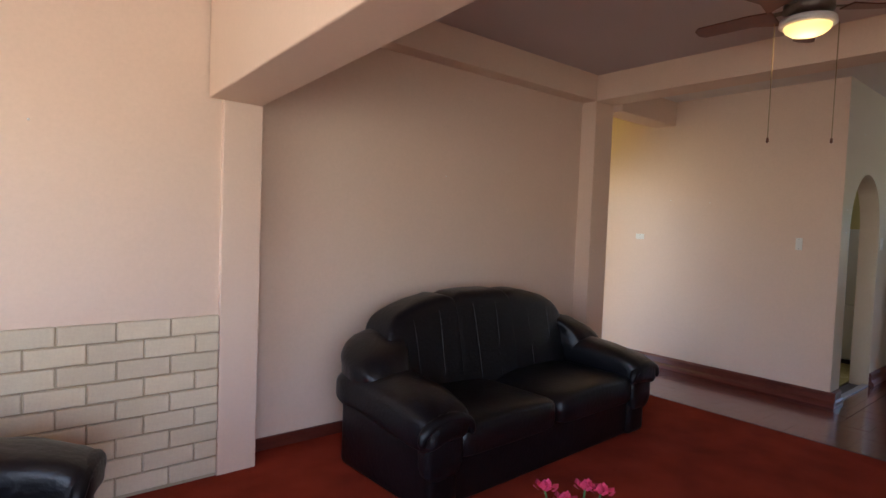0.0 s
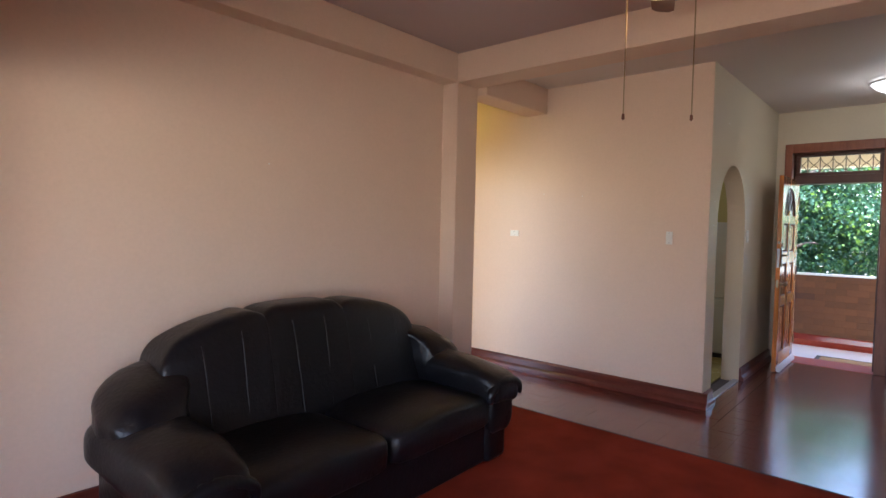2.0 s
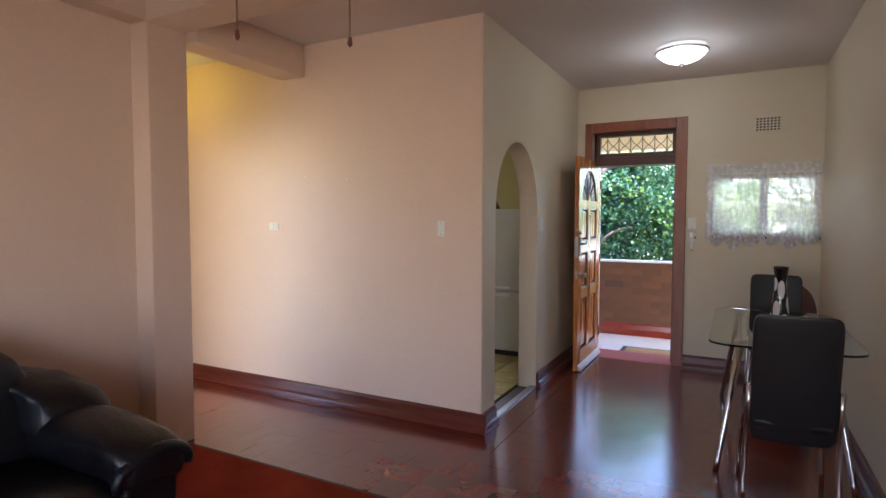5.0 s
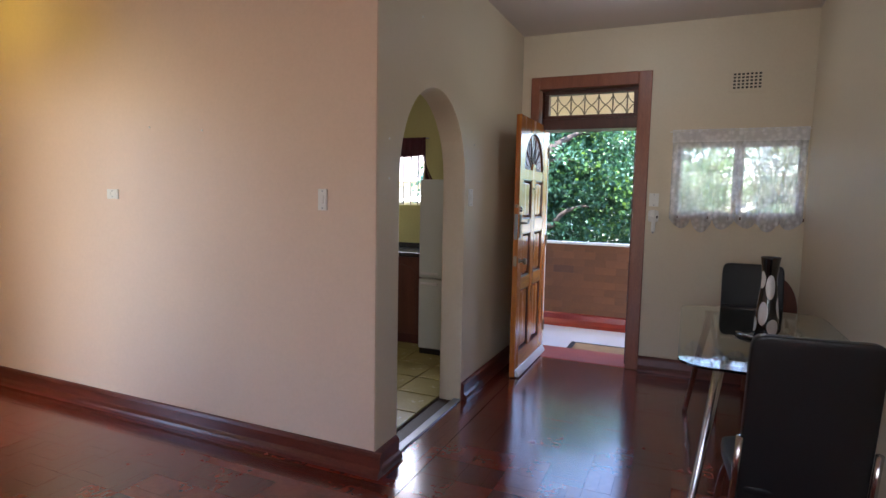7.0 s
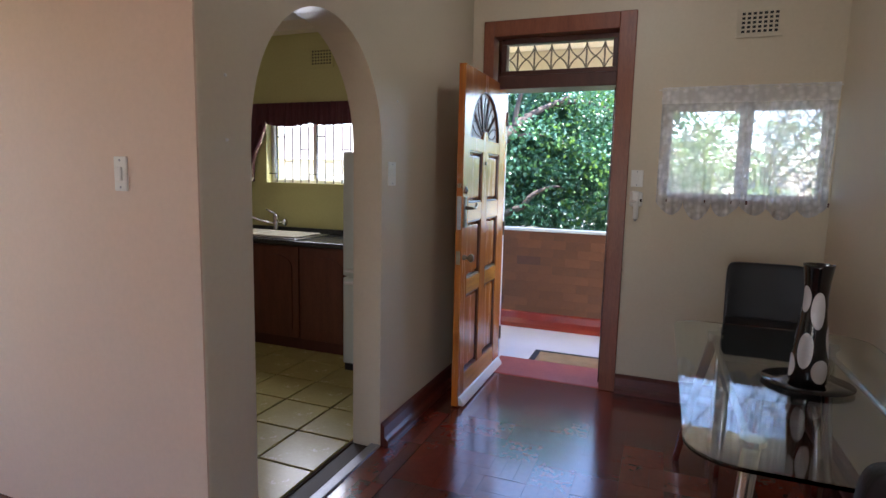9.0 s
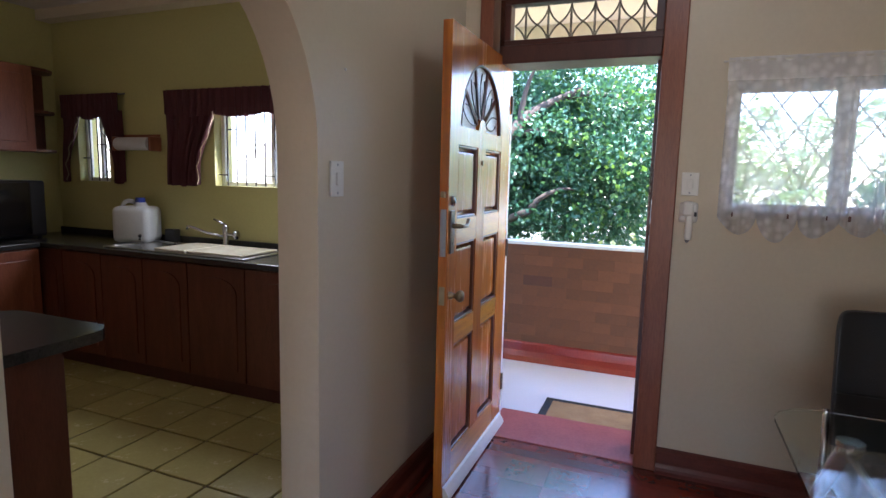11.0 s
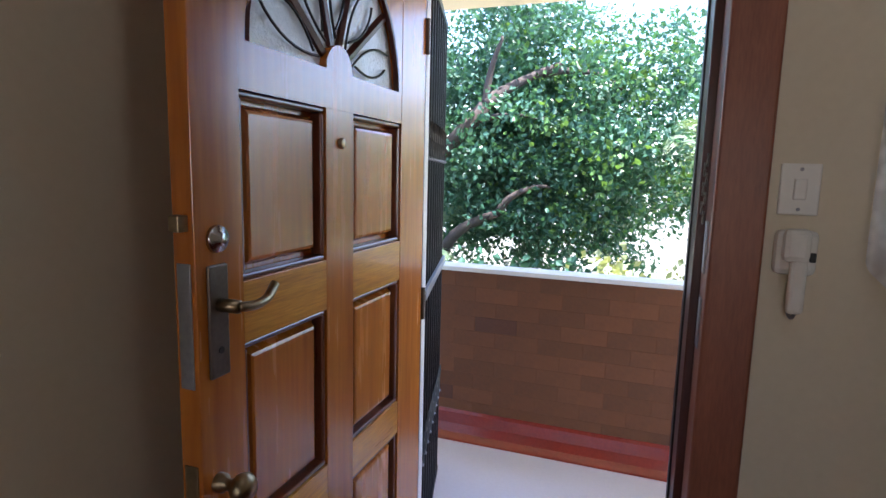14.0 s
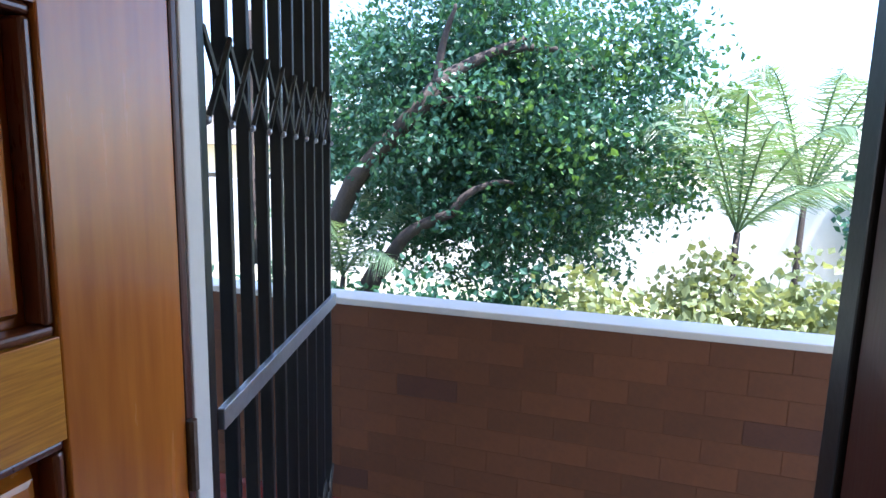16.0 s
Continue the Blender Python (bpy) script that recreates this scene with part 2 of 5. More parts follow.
GROUND = mat("garden_ground", (0.46, 0.42, 0.32), (0.24, 0.24, 0.13), rough=0.95, scale=0.7, fine=9, bump=0.5, depth=0.05)
STONE = mat("garden_stone", (0.38, 0.33, 0.28), (0.25, 0.21, 0.18), rough=0.9, scale=4, fine=40, bump=0.5, island=0.25)
HOUSEW = mat("pale_plaster", (0.70, 0.60, 0.42), (0.62, 0.53, 0.36), rough=0.8, scale=1, fine=30, bump=0.1)
ROOFT = mat("roof_tile", (0.22, 0.19, 0.16), (0.15, 0.13, 0.11), rough=0.8, scale=3, fine=30, bump=0.3)
SOFFIT = mat("beige_soffit", (0.76, 0.67, 0.52), (0.70, 0.61, 0.46), rough=0.7, scale=2, fine=60, bump=0.08)
PETAL = mat("pink_petal", (0.62, 0.05, 0.14), (0.45, 0.02, 0.07), rough=0.6, scale=30, fine=120, bump=0.0, island=0.3)
LAMPY = glow("warm_lamp_glass", (1.0, 0.68, 0.16), 0.17)
LAMPW = glow("cool_lamp_glass", (0.92, 1.0, 0.97), 0.13)


# ---- builders ----
def thing(name, label, category, at=(0, 0, 0), turn=0.0, group="", kind=""):
    ob = new(name)
    ob.empty_display_size = 0.1
    ob.matrix_basis = pose(at[0], at[1], at[2], 0, 0, turn)
    return tagged(ob, label, category, group, kind)


def part(name, bm, material, parent=None, label="", smooth=False, at=None):
    me = bpy.data.meshes.new(name)
    bmesh.ops.recalc_face_normals(bm, faces=bm.faces)
    bm.to_mesh(me)
    bm.free()
    me.materials.append(material)
    if smooth:
        for f in me.polygons:
            f.use_smooth = True
    ob = new(name, me)
    if parent:
        ob.parent = parent
    if at is not None:
        ob.matrix_basis = at
    if label:
        ob["label"] = label
    return ob


def setting(name, bm, material, label, category):
    return tagged(part(name, bm, material), label, category, "", "structure")


def bx(x0, x1, y0, y1, z0, z1, bevel=0.0, bm=None, seg=2):
    own = bmesh.new()
    bmesh.ops.create_cube(own, size=1.0)
    for v in own.verts:
        v.co = Vector(((x0 + x1) / 2 + v.co.x * (x1 - x0), (y0 + y1) / 2 + v.co.y * (y1 - y0), (z0 + z1) / 2 + v.co.z * (z1 - z0)))
    if bevel:
        bmesh.ops.bevel(own, geom=own.edges[:], offset=bevel, segments=seg, affect="EDGES", profile=0.5)
    if bm is None:
        return own
    me = bpy.data.meshes.new("tmp")
    own.to_mesh(me)
    own.free()
    bm.from_mesh(me)
    bpy.data.meshes.remove(me)
    return bm


def prism(points, axis, a, b, bm=None, bevel=0.0):
    """Extrudes an outline of 2D points along an axis from a to b. For axis y the outline is (x, z), for x (y, z), for z (x, y)."""
    bm = bm or bmesh.new()
    def at(p, c):
        return {"x": (c, p[0], p[1]), "y": (p[0], c, p[1]), "z": (p[0], p[1], c)}[axis]
    lo = [bm.verts.new(at(p, a)) for p in points]
    hi = [bm.verts.new(at(p, b)) for p in points]
    bm.faces.new(lo)
    bm.faces.new(list(reversed(hi)))
    for i in range(len(points)):
        j = (i + 1) % len(points)
        bm.faces.new((lo[i], lo[j], hi[j], hi[i]))
    if bevel:
        bmesh.ops.bevel(bm, geom=[e for e in bm.edges], offset=bevel, segments=2, affect="EDGES", profile=0.5)
    return bm


def tube(path, r, sides=10, bm=None, taper=None):
    """A round tube along a path, with the radius at each point if taper is given."""
    bm = bm or bmesh.new()
    pts = [Vector(p) for p in path]
    rings = []
    up = Vector((0.13, 0.21, 0.97))
    for i, p in enumerate(pts):
        d = (pts[min(i + 1, len(pts) - 1)] - pts[max(i - 1, 0)]).normalized()
        if abs(d.dot(up)) > 0.97:
            up = Vector((0.9, 0.2, 0.1))
        u = d.cross(up).normalized()
        v = d.cross(u).normalized()
        rad = taper[i] if taper else r
        rings.append([bm.verts.new(p + (u * math.cos(2 * math.pi * k / sides) + v * math.sin(2 * math.pi * k / sides)) * rad) for k in range(sides)])
    for a, b in zip(rings, rings[1:]):
        for k in range(sides):
            bm.faces.new((a[k], a[(k + 1) % sides], b[(k + 1) % sides], b[k]))
    bm.faces.new(rings[0])
    bm.faces.new(list(reversed(rings[-1])))
    return bm


def lathe(profile, sides=24, bm=None, centre=(0, 0, 0)):
    bm = bm or bmesh.new()
    c = Vector(centre)
    rings = []
    for r, z in profile:
        if r < 1e-5:
            rings.append([bm.verts.new(c + Vector((0, 0, z)))])
        else:
            rings.append([bm.verts.new(c + Vector((r * math.cos(2 * math.pi * k / sides), r * math.sin(2 * math.pi * k / sides), z))) for k in range(sides)])
    for a, b in zip(rings, rings[1:]):
        for k in range(sides):
            j = (k + 1) % sides
            if len(a) == 1 and len(b) == 1:
                continue
            if len(a) == 1:
                bm.faces.new((a[0], b[j], b[k]))
            elif len(b) == 1:
                bm.faces.new((a[k], a[j], b[0]))
            else:
                bm.faces.new((a[k], a[j], b[j], b[k]))
    return bm


def bez(p0, p1, p2, n=10):
    p0, p1, p2 = Vector(p0), Vector(p1), Vector(p2)
    return [(1 - t) ** 2 * p0 + 2 * t * (1 - t) * p1 + t * t * p2 for t in (i / n for i in range(n + 1))]


def sweep_x(profile, x0, x1, bm=None):
    return prism(profile, "x", x0, x1, bm)


# ---- structure ----
WY, AY, RY = 3.30, 1.49, -0.72        # sofa wall, arch wall, dining side wall
WX, DX = 5.52, 8.05                   # wall beside the arch, front-door wall
HL, HD = 2.90, 2.85                   # ceilings of lounge and dining

setting("floor", bx(-2.6, 8.28, -2.3, 6.1, -0.20, -0.012), SUBF, "dark bedding under the wooden block floor", "floor")
setting("carpet", bx(-2.5, 4.42, -2.1, 3.30, -0.012, 0.008), CARPET, "rust red cut-pile carpet in the lounge", "carpet")

# lounge walls
setting("wall_sofa", bx(1.05, 4.51, WY, WY + 0.15, -0.012, 3.0), PEACH, "peach painted wall behind the sofa", "wall")
bm = bx(-2.6, 0.83, 3.12, 3.45, -0.012, 3.0)
setting("wall_bricks", bm, PEACH, "peach painted wall above a low brick facing", "wall")
setting("pier", bx(0.83, 1.05, 3.09, 3.45, -0.012, 2.99, 0.006), PEACH, "peach plastered pier under the beam", "pier")
beam_bm = bx(0.75, 1.05, -2.2, 3.088, 2.085, 2.99, 0.008)
for v in beam_bm.verts:
    v.co.x += (v.co.y - 3.088) * (0.078 if v.co.x > 0.9 else 0.052) - (0.008 if v.co.x > 0.9 else 0)      # the beam runs slightly askew
setting("beam_lounge", beam_bm, PEACH, "peach plastered beam across the lounge", "beam")
setting("pillar", bx(4.24, 4.513, 3.14, 3.47, -0.012, 2.665, 0.006), PEACH, "peach plastered pillar at the passage opening", "pillar")
setting("beam_dining", bx(4.24, 4.51, -2.2, 3.46, 2.665, 2.995, 0.006), PEACH, "peach plastered beam between lounge and dining space", "beam")
setting("beam_sofa_wall", bx(1.053, 4.237, 3.14, 3.297, 2.665, 2.99, 0.004), PEACH, "peach plastered ring beam above the sofa wall", "beam")
bm = bx(-2.6, -2.45, -2.2, -0.3, -0.012, 3.0)
bx(-2.6, -2.45, 2.1, 3.45, -0.012, 3.0, bm=bm)
bx(-2.6, -2.45, -0.3, 2.1, -0.012, 0.65, bm=bm)
bx(-2.6, -2.45, -0.3, 2.1, 2.25, 3.0, bm=bm)
setting("wall_back", bm, PEACH, "peach painted lounge wall with a wide window opening", "wall")
# side opening is out of view, placed to brighten the brick wall
bm = bx(-2.6, -2.2, -2.25, -2.1, -0.012, 3.0)
bx(0.4, 4.6, -2.25, -2.1, -0.012, 3.0, bm=bm)
bx(-2.2, 0.4, -2.25, -2.1, -0.012, 0.75, bm=bm)
bx(-2.2, 0.4, -2.25, -2.1, 2.25, 3.0, bm=bm)
setting("wall_side", bm, PEACH, "peach painted lounge wall with a wide window opening", "wall")
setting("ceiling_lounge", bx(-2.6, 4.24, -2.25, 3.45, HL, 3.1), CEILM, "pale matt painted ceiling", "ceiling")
setting("ceiling_dining", bx(4.51, 8.3, -2.25, 6.1, HD, 3.1), CEIL, "pale matt painted ceiling", "ceiling")

# passage and wall beside the arch
setting("wall_passage", bx(WX, WX + 0.15, AY + 0.003, 6.1, -0.012, HD), PEACH, "peach painted wall beside the arch", "wall")
setting("wall_passage_end", bx(4.3, WX, 5.6, 5.75, -0.012, HD), PEACH, "painted end wall of the passage", "wall")
bm = bx(4.36, 4.51, 3.47, 3.55, -0.012, HD)
bx(4.36, 4.51, 4.41, 5.6, -0.012, HD, bm=bm)
bx(4.36, 4.51, 3.55, 4.41, 2.08, HD, bm=bm)
setting("wall_passage_side", bm, PEACH, "painted side wall of the passage", "wall")
setting("passage_bulkhead", bx(4.513, WX - 0.002, 3.04, 3.28, 2.60, HD - 0.002, 0.005), PEACH, "peach plastered bulkhead over the passage", "beam")

# arch wall
arch = [(5.523, -0.012), (5.755, -0.012), (5.755, 1.50)]
for i in range(1, 24):
    a = math.pi - math.pi * i / 24
    arch.append((6.228 + 0.473 * math.cos(a), 1.50 + 0.575 * abs(math.sin(a)) ** 0.92))
arch += [(6.70, 1.50), (6.70, -0.012), (DX, -0.012), (DX, HD), (5.523, HD)]
bm = prism(arch, "y", AY, AY + 0.16)
bmesh.ops.bevel(bm, geom=[e for e in bm.edges if all(5.75 < v.co.x < 6.705 and v.co.z > 0 or abs(v.co.x - 5.523) < 1e-4 for v in e.verts) and len({round(v.co.y, 3) for v in e.verts}) == 1], offset=0.012, segments=3, affect="EDGES", profile=0.5)
setting("wall_arch", bm, CREAM, "cream plastered wall with a rounded arch opening", "wall")

# front-door wall
bm = bx(DX, 8.28, 1.40, 1.65, -0.012, HD)
bx(DX, 8.28, 0.41, 1.40, 2.48, HD, bm=bm)
bx(DX, 8.28, 0.19, 0.41, -0.012, HD, bm=bm)
bx(DX, 8.28, -0.70, 0.19, -0.012, 1.32, bm=bm)
bx(DX, 8.28, -0.70, 0.19, 1.90, HD, bm=bm)
bx(DX, 8.28, -0.90, -0.70, -0.012, HD, bm=bm)
setting("wall_front", bm, CREAM, "cream painted wall with the front door and a small window", "wall")
bm = bx(4.6, DX, RY - 0.15, RY, -0.012, HD)
bx(4.6, 4.75, -2.2, RY - 0.15, -0.012, HD, bm=bm)
setting("wall_dining", bm, CREAM, "cream painted side wall of the dining space", "wall")

# kitchen shell
setting("kitchen_floor", bx(5.67, 8.40, 1.65, 5.27, -0.012, -0.004), GROUT, "dark grout under the kitchen tiles", "floor")
bm = bx(8.40, 8.58, 1.66, 2.62, -0.012, 2.70)
bx(8.40, 8.58, 2.62, 3.56, -0.012, 1.34, bm=bm)
bx(8.40, 8.58, 2.62, 3.56, 1.92, 2.70, bm=bm)
bx(8.40, 8.58, 3.56, 4.66, -0.012, 2.70, bm=bm)
bx(8.40, 8.58, 4.66, 5.02, -0.012, 1.34, bm=bm)
bx(8.40, 8.58, 4.66, 5.02, 1.92, 2.70, bm=bm)
bx(8.40, 8.58, 5.02, 5.42, -0.012, 2.70, bm=bm)
setting("wall_kitchen", bm, KITCH, "yellow-green painted kitchen wall with two windows", "wall")
setting("wall_kitchen_end", bx(5.67, 8.40, 5.27, 5.42, -0.012, 2.70), KITCH, "yellow-green painted kitchen end wall", "wall")
setting("ceiling_kitchen", bx(5.67, 8.58, 1.65, 5.42, 2.70, 2.82), CEIL, "pale kitchen ceiling", "ceiling")
bm = bx(8.281, 8.60, 1.62, 1.66, -0.05, 2.75)
bx(8.582, 8.60, 1.66, 5.42, -0.6, 1.30, bm=bm)
setting("wall_porch_return", bm, WHITE, "white painted outer wall beside the porch", "wall")

# skirting boards
def skirting(name, along, a, b, face, sign, top=0.125):
    out = [(0, 0), (0.045, 0), (0.045, 0.02), (0.038, 0.034), (0.026, 0.045), (0.022, 0.05), (0.022, top - 0.02), (0.012, top - 0.004), (0, top)]
    pts = [(face + sign * d, z) for d, z in out]
    return setting(name, prism(pts, along, a, b), MAHOG, "dark mahogany skirting board", "skirting")


skirting("baseboard_passage", "y", AY - 0.045, 5.6, WX - 0.0005, -1)
skirting("baseboard_arch_near", "x", 5.52, 5.745, AY - 0.0005, -1)
skirting("baseboard_arch_far", "x", 6.71, 8.03, AY - 0.0005, -1)
skirting("baseboard_front", "y", RY, 0.405, DX - 0.0005, -1)
skirting("baseboard_dining", "x", 4.76, 8.0, RY + 0.0005, 1)
setting("baseboard_sofa", bx(1.052, 4.238, WY - 0.02, WY - 0.0005, 0.0, 0.085, 0.004), MAHOG, "dark wooden skirting board behind the sofa", "skirting")
setting("arch_threshold", bx(5.757, 6.698, AY - 0.004, AY + 0.05, -0.012, 0.012, 0.004), GALV, "worn metal threshold strip under the arch", "threshold")
setting("carpet_trim", bx(4.42, 4.445, -0.7, 3.14, -0.012, 0.007, 0.003), SUBF, "dark edge strip between carpet and wood", "trim")

# porch
setting("porch_floor", bx(8.28, 9.55, -4.0, 5.5, -0.25, -0.018), PORCH, "pale grey-blue painted porch floor", "floor")
setting("door_step", bx(8.06, 8.46, 0.47, 1.32, -0.017, 0.004, 0.006), STEP, "red polished step at the front door, paled pink for sky light", "step")
setting("porch_ceiling", bx(8.28, 9.9, -4.0, 5.5, 2.62, 2.75), SOFFIT, "beige porch ceiling", "ceiling")
setting("porch_fascia", bx(9.60, 9.82, -4.0, 5.5, 2.37, 2.62), SOFFIT, "beige plastered lintel over the porch edge", "beam")
setting("parapet_core", bx(9.551, 9.665, -4.0, 5.5, -1.2, 0.922), MORT, "brown brick porch parapet with recessed joints", "parapet")
setting("parapet_coping", bx(9.538, 9.675, -4.0, 5.5, 0.922, 0.948, 0.005), WHITE, "white painted coping on the parapet", "coping")
sk = [(9.555, -0.018), (9.455, -0.018), (9.468, -0.012), (9.50, 0.01), (9.528, 0.05), (9.535, 0.11), (9.545, 0.125), (9.555, 0.125)]
setting("porch_skirting", prism(sk, "y", -4.0, 5.5), REDP, "red polished coved skirting of the parapet", "skirting")
setting("ground", bx(-300, 400, -300, 300, -1.30, -1.10), GROUND, "dry garden ground with patches of grass", "ground")
# out of view; eaves added to keep sun out of the lounge openings
setting("sun_blocking_roof", bx(-4.7, 9.9, -4.3, 6.3, 3.12, 3.25), SOFFIT, "unseen flat roof slab, deep eaves added to block the sun", "roof")
setting("plinth", bx(-2.6, 9.54, -2.25, 6.1, -1.12, -0.26), HOUSEW, "plastered base of the building", "wall")

# ---- front door ----
FR = thing("front_door_frame", "varnished reddish-brown wooden door frame with a glazed fanlight", "door frame", (0, 0, 0), kind="structure")
for y0, y1 in ((1.332, 1.405), (0.405, 0.51)):
    part("jamb", bx(8.028, 8.16, y0, y1, 0, 2.485, 0.006), FRAMEW, FR)
part("head", bx(8.028, 8.16, 0.51, 1.332, 2.38, 2.485, 0.006), FRAMEW, FR)
for x0, y0, y1 in ((8.265, 1.29, 1.40), (8.16, 0.41, 0.530)):
    part("stop", bx(x0, 8.279, y0, y1, 0.004, 2.48, 0.004), DARKW, FR, "dark stained rebate")
part("transom", bx(8.06, 8.279, 0.51, 1.30, 2.035, 2.125, 0.006), DARKW, FR, "dark stained transom bar")
for z0, z1 in ((2.125, 2.165), (2.345, 2.38)):
    part("fanlight_rail", bx(8.12, 8.20, 0.51, 1.30, z0, z1, 0.004), DARKW, FR)
for y0, y1 in ((1.265, 1.30), (0.51, 0.55)):
    part("fanlight_stile", bx(8.12, 8.20, y0, y1, 2.165, 2.345, 0.004), DARKW, FR)
pane = part("fanlight_pane", bx(8.15, 8.154, 0.55, 1.265, 2.165, 2.345), CLEAR, FR)
pane.visible_shadow = False
for i in range(6):
    y = 0.61 + i * 0.119
    part("grille_bar", tube([(8.20, y, 2.165), (8.20, y, 2.345)], 0.006, 6), BRONZE, FR)
for i in range(6):
    y = 0.61 + i * 0.119
    bm = tube(bez((8.205, y - 0.06, 2.255), (8.205, y - 0.012, 2.285), (8.205, y, 2.345), 6), 0.005, 5)
    tube(bez((8.205, y + 0.06, 2.255), (8.205, y + 0.012, 2.285), (8.205, y, 2.345), 6), 0.005, 5, bm)
    tube(bez((8.205, y - 0.06, 2.255), (8.205, y - 0.012, 2.225), (8.205, y, 2.165), 6), 0.005, 5, bm)
    tube(bez((8.205, y + 0.06, 2.255), (8.205, y + 0.012, 2.225), (8.205, y, 2.165), 6), 0.005, 5, bm)
    part("grille_scroll", bm, BRONZE, FR, "bronze wrought curves")
for z in (1.30, 1.12):
    part("strike_plate", bx(8.08, 8.12, 0.510, 0.514, z - 0.06, z + 0.06, 0.001), GALV, FR, "worn steel strike plate")
for k in range(7):
    part("chain_link", tube([(8.10 + 0.008 * math.cos(a), 0.522 + 0.005 * (k % 2), 1.50 - k * 0.022 + 0.014 * math.sin(a)) for a in (i * math.pi / 4 for i in range(9))], 0.0025, 5), BRONZE, FR)

DL = thing("front_door", "open varnished teak door with raised panels and a sunburst glass", "door", (8.258, 1.285, 0.0), 0.0)
LX = -0.92                                 # free edge, from the hinge
TH = 0.042
COLS = ((-0.812, -0.547), (-0.43, -0.165))
ROWS_Z = ((0.19, 0.70), (0.795, 1.155), (1.265, 1.585))
bm = bx(LX, COLS[0][0], 0, TH, 0.008, 2.075, 0.002)
bx(COLS[1][1], 0, 0, TH, 0.008, 2.075, 0.002, bm)
part("stile", bm, TEAK, DL)
part("mullion", bx(COLS[0][1], COLS[1][0], 0.0005, TH - 0.0005, 0.19, 1.585, 0.001), TEAK, DL)
for z0, z1 in ((0.008, 0.19), (0.70, 0.795), (1.155, 1.265)):
    bm = bx(COLS[0][0], COLS[1][1], 0.001, TH - 0.001, z0, z1, 0.001)
    part("rail", bm, TEAKH, DL)
# top rail with the half-round light cut from it
cx, cz, ro, ri = -0.4885, 1.665, 0.30, 0.055
outer = [(cx + ro * math.cos(a), cz + ro * math.sin(a)) for a in (math.pi * i / 20 for i in range(21))]
bm = prism([(COLS[1][1], cz), (COLS[1][1], 2.075), (COLS[0][0], 2.075), (COLS[0][0], cz)] + [(p[0], p[1]) for p in reversed(outer)], "y", 0.001, TH - 0.001)
part("top_rail", bm, TEAK, DL)
bm = prism([(COLS[0][0], 1.585), (COLS[1][1], 1.585), (COLS[1][1], cz)] + [(cx + ri * math.cos(a), cz + ri * math.sin(a)) for a in (math.pi * i / 10 for i in range(11))] + [(COLS[0][0], cz)], "y", 0.001, TH - 0.001)
part("sunburst_rail", bm, TEAK, DL)
for k in range(1, 5):
    a = math.pi * k / 5
    bm = tube([(cx + ri * math.cos(a), 0.021, cz + ri * math.sin(a)), (cx + ro * math.cos(a), 0.021, cz + ro * math.sin(a))], 0.013, 6)
    part("glazing_bar", bm, DARKW, DL, "dark glazing bar")
part("glazing_rim", tube([(p[0], 0.006, p[1]) for p in outer], 0.008, 6), DARKW, DL, "dark moulded rim")
sp = prism([(cx + (ro - 0.002) * math.cos(a), cz + (ro - 0.002) * math.sin(a)) for a in (math.pi * i / 20 for i in range(21))], "y", 0.019, 0.023)
part("sunburst_pane", sp, OBSC, DL, "patterned glass, sky reflection put into its pale blue colour")
# iron scrolls behind the glass
for k in range(5):
    a = math.pi * (k + 0.5) / 5
    c, s = math.cos(a), math.sin(a)
    bm = tube(bez((cx + 0.07 * c, 0.012, cz + 0.07 * s), (cx + 0.18 * c - 0.05 * s, 0.012, cz + 0.18 * s + 0.05 * c), (cx + 0.27 * c, 0.012, cz + 0.27 * s), 8), 0.003, 5)
    tube(bez((cx + 0.09 * c, 0.012, cz + 0.09 * s), (cx + 0.17 * c + 0.06 * s, 0.012, cz + 0.17 * s - 0.06 * c), (cx + 0.24 * c + 0.03 * s, 0.012, cz + 0.24 * s - 0.03 * c), 8), 0.003, 5, bm)
    part("scroll", bm, IRON, DL, "thin black scroll")


def raised_panel(x0, x1, z0, z1):
    """A fielded panel: recessed edge, sloping border, raised middle; and its moulding, darkened for the recess shade.
    """
    bm = bmesh.new()
    loops = []
    for inset, depth in ((0.0, 0.034), (0.020, 0.034), (0.030, 0.014), (0.036, 0.012)):
        loops.append([bm.verts.new((x, depth, z)) for x, z in ((x0 + inset, z0 + inset), (x1 - inset, z0 + inset), (x1 - inset, z1 - inset), (x0 + inset, z1 - inset))])
    for a, b in zip(loops, loops[1:]):
        for i in range(4):
            j = (i + 1) % 4
            bm.faces.new((a[i], a[j], b[j], b[i]))
    bm.faces.new(loops[-1])
    back = [bm.verts.new((x, TH - 0.004, z)) for x, z in ((x0, z0), (x1, z0), (x1, z1), (x0, z1))]
    bm.faces.new(list(reversed(back)))
    for i in range(4):
        j = (i + 1) % 4
        bm.faces.new((loops[0][j], loops[0][i], back[i], back[j]))
    part("panel", bm, TEAK, DL)
    bm = bmesh.new()
    w = 0.012
    for a, b, c, d in ((x0, x1, z0, z0 + w), (x0, x1, z1 - w, z1), (x0, x0 + w, z0 + w, z1 - w), (x1 - w, x1, z0 + w, z1 - w)):
        bx(a + 0.0004, b - 0.0004, 0.005, 0.0335, c + 0.0004, d - 0.0004, 0.004, bm)
    part("moulding", bm, MOULD, DL, "brown moulding, recess shade put into its colour")


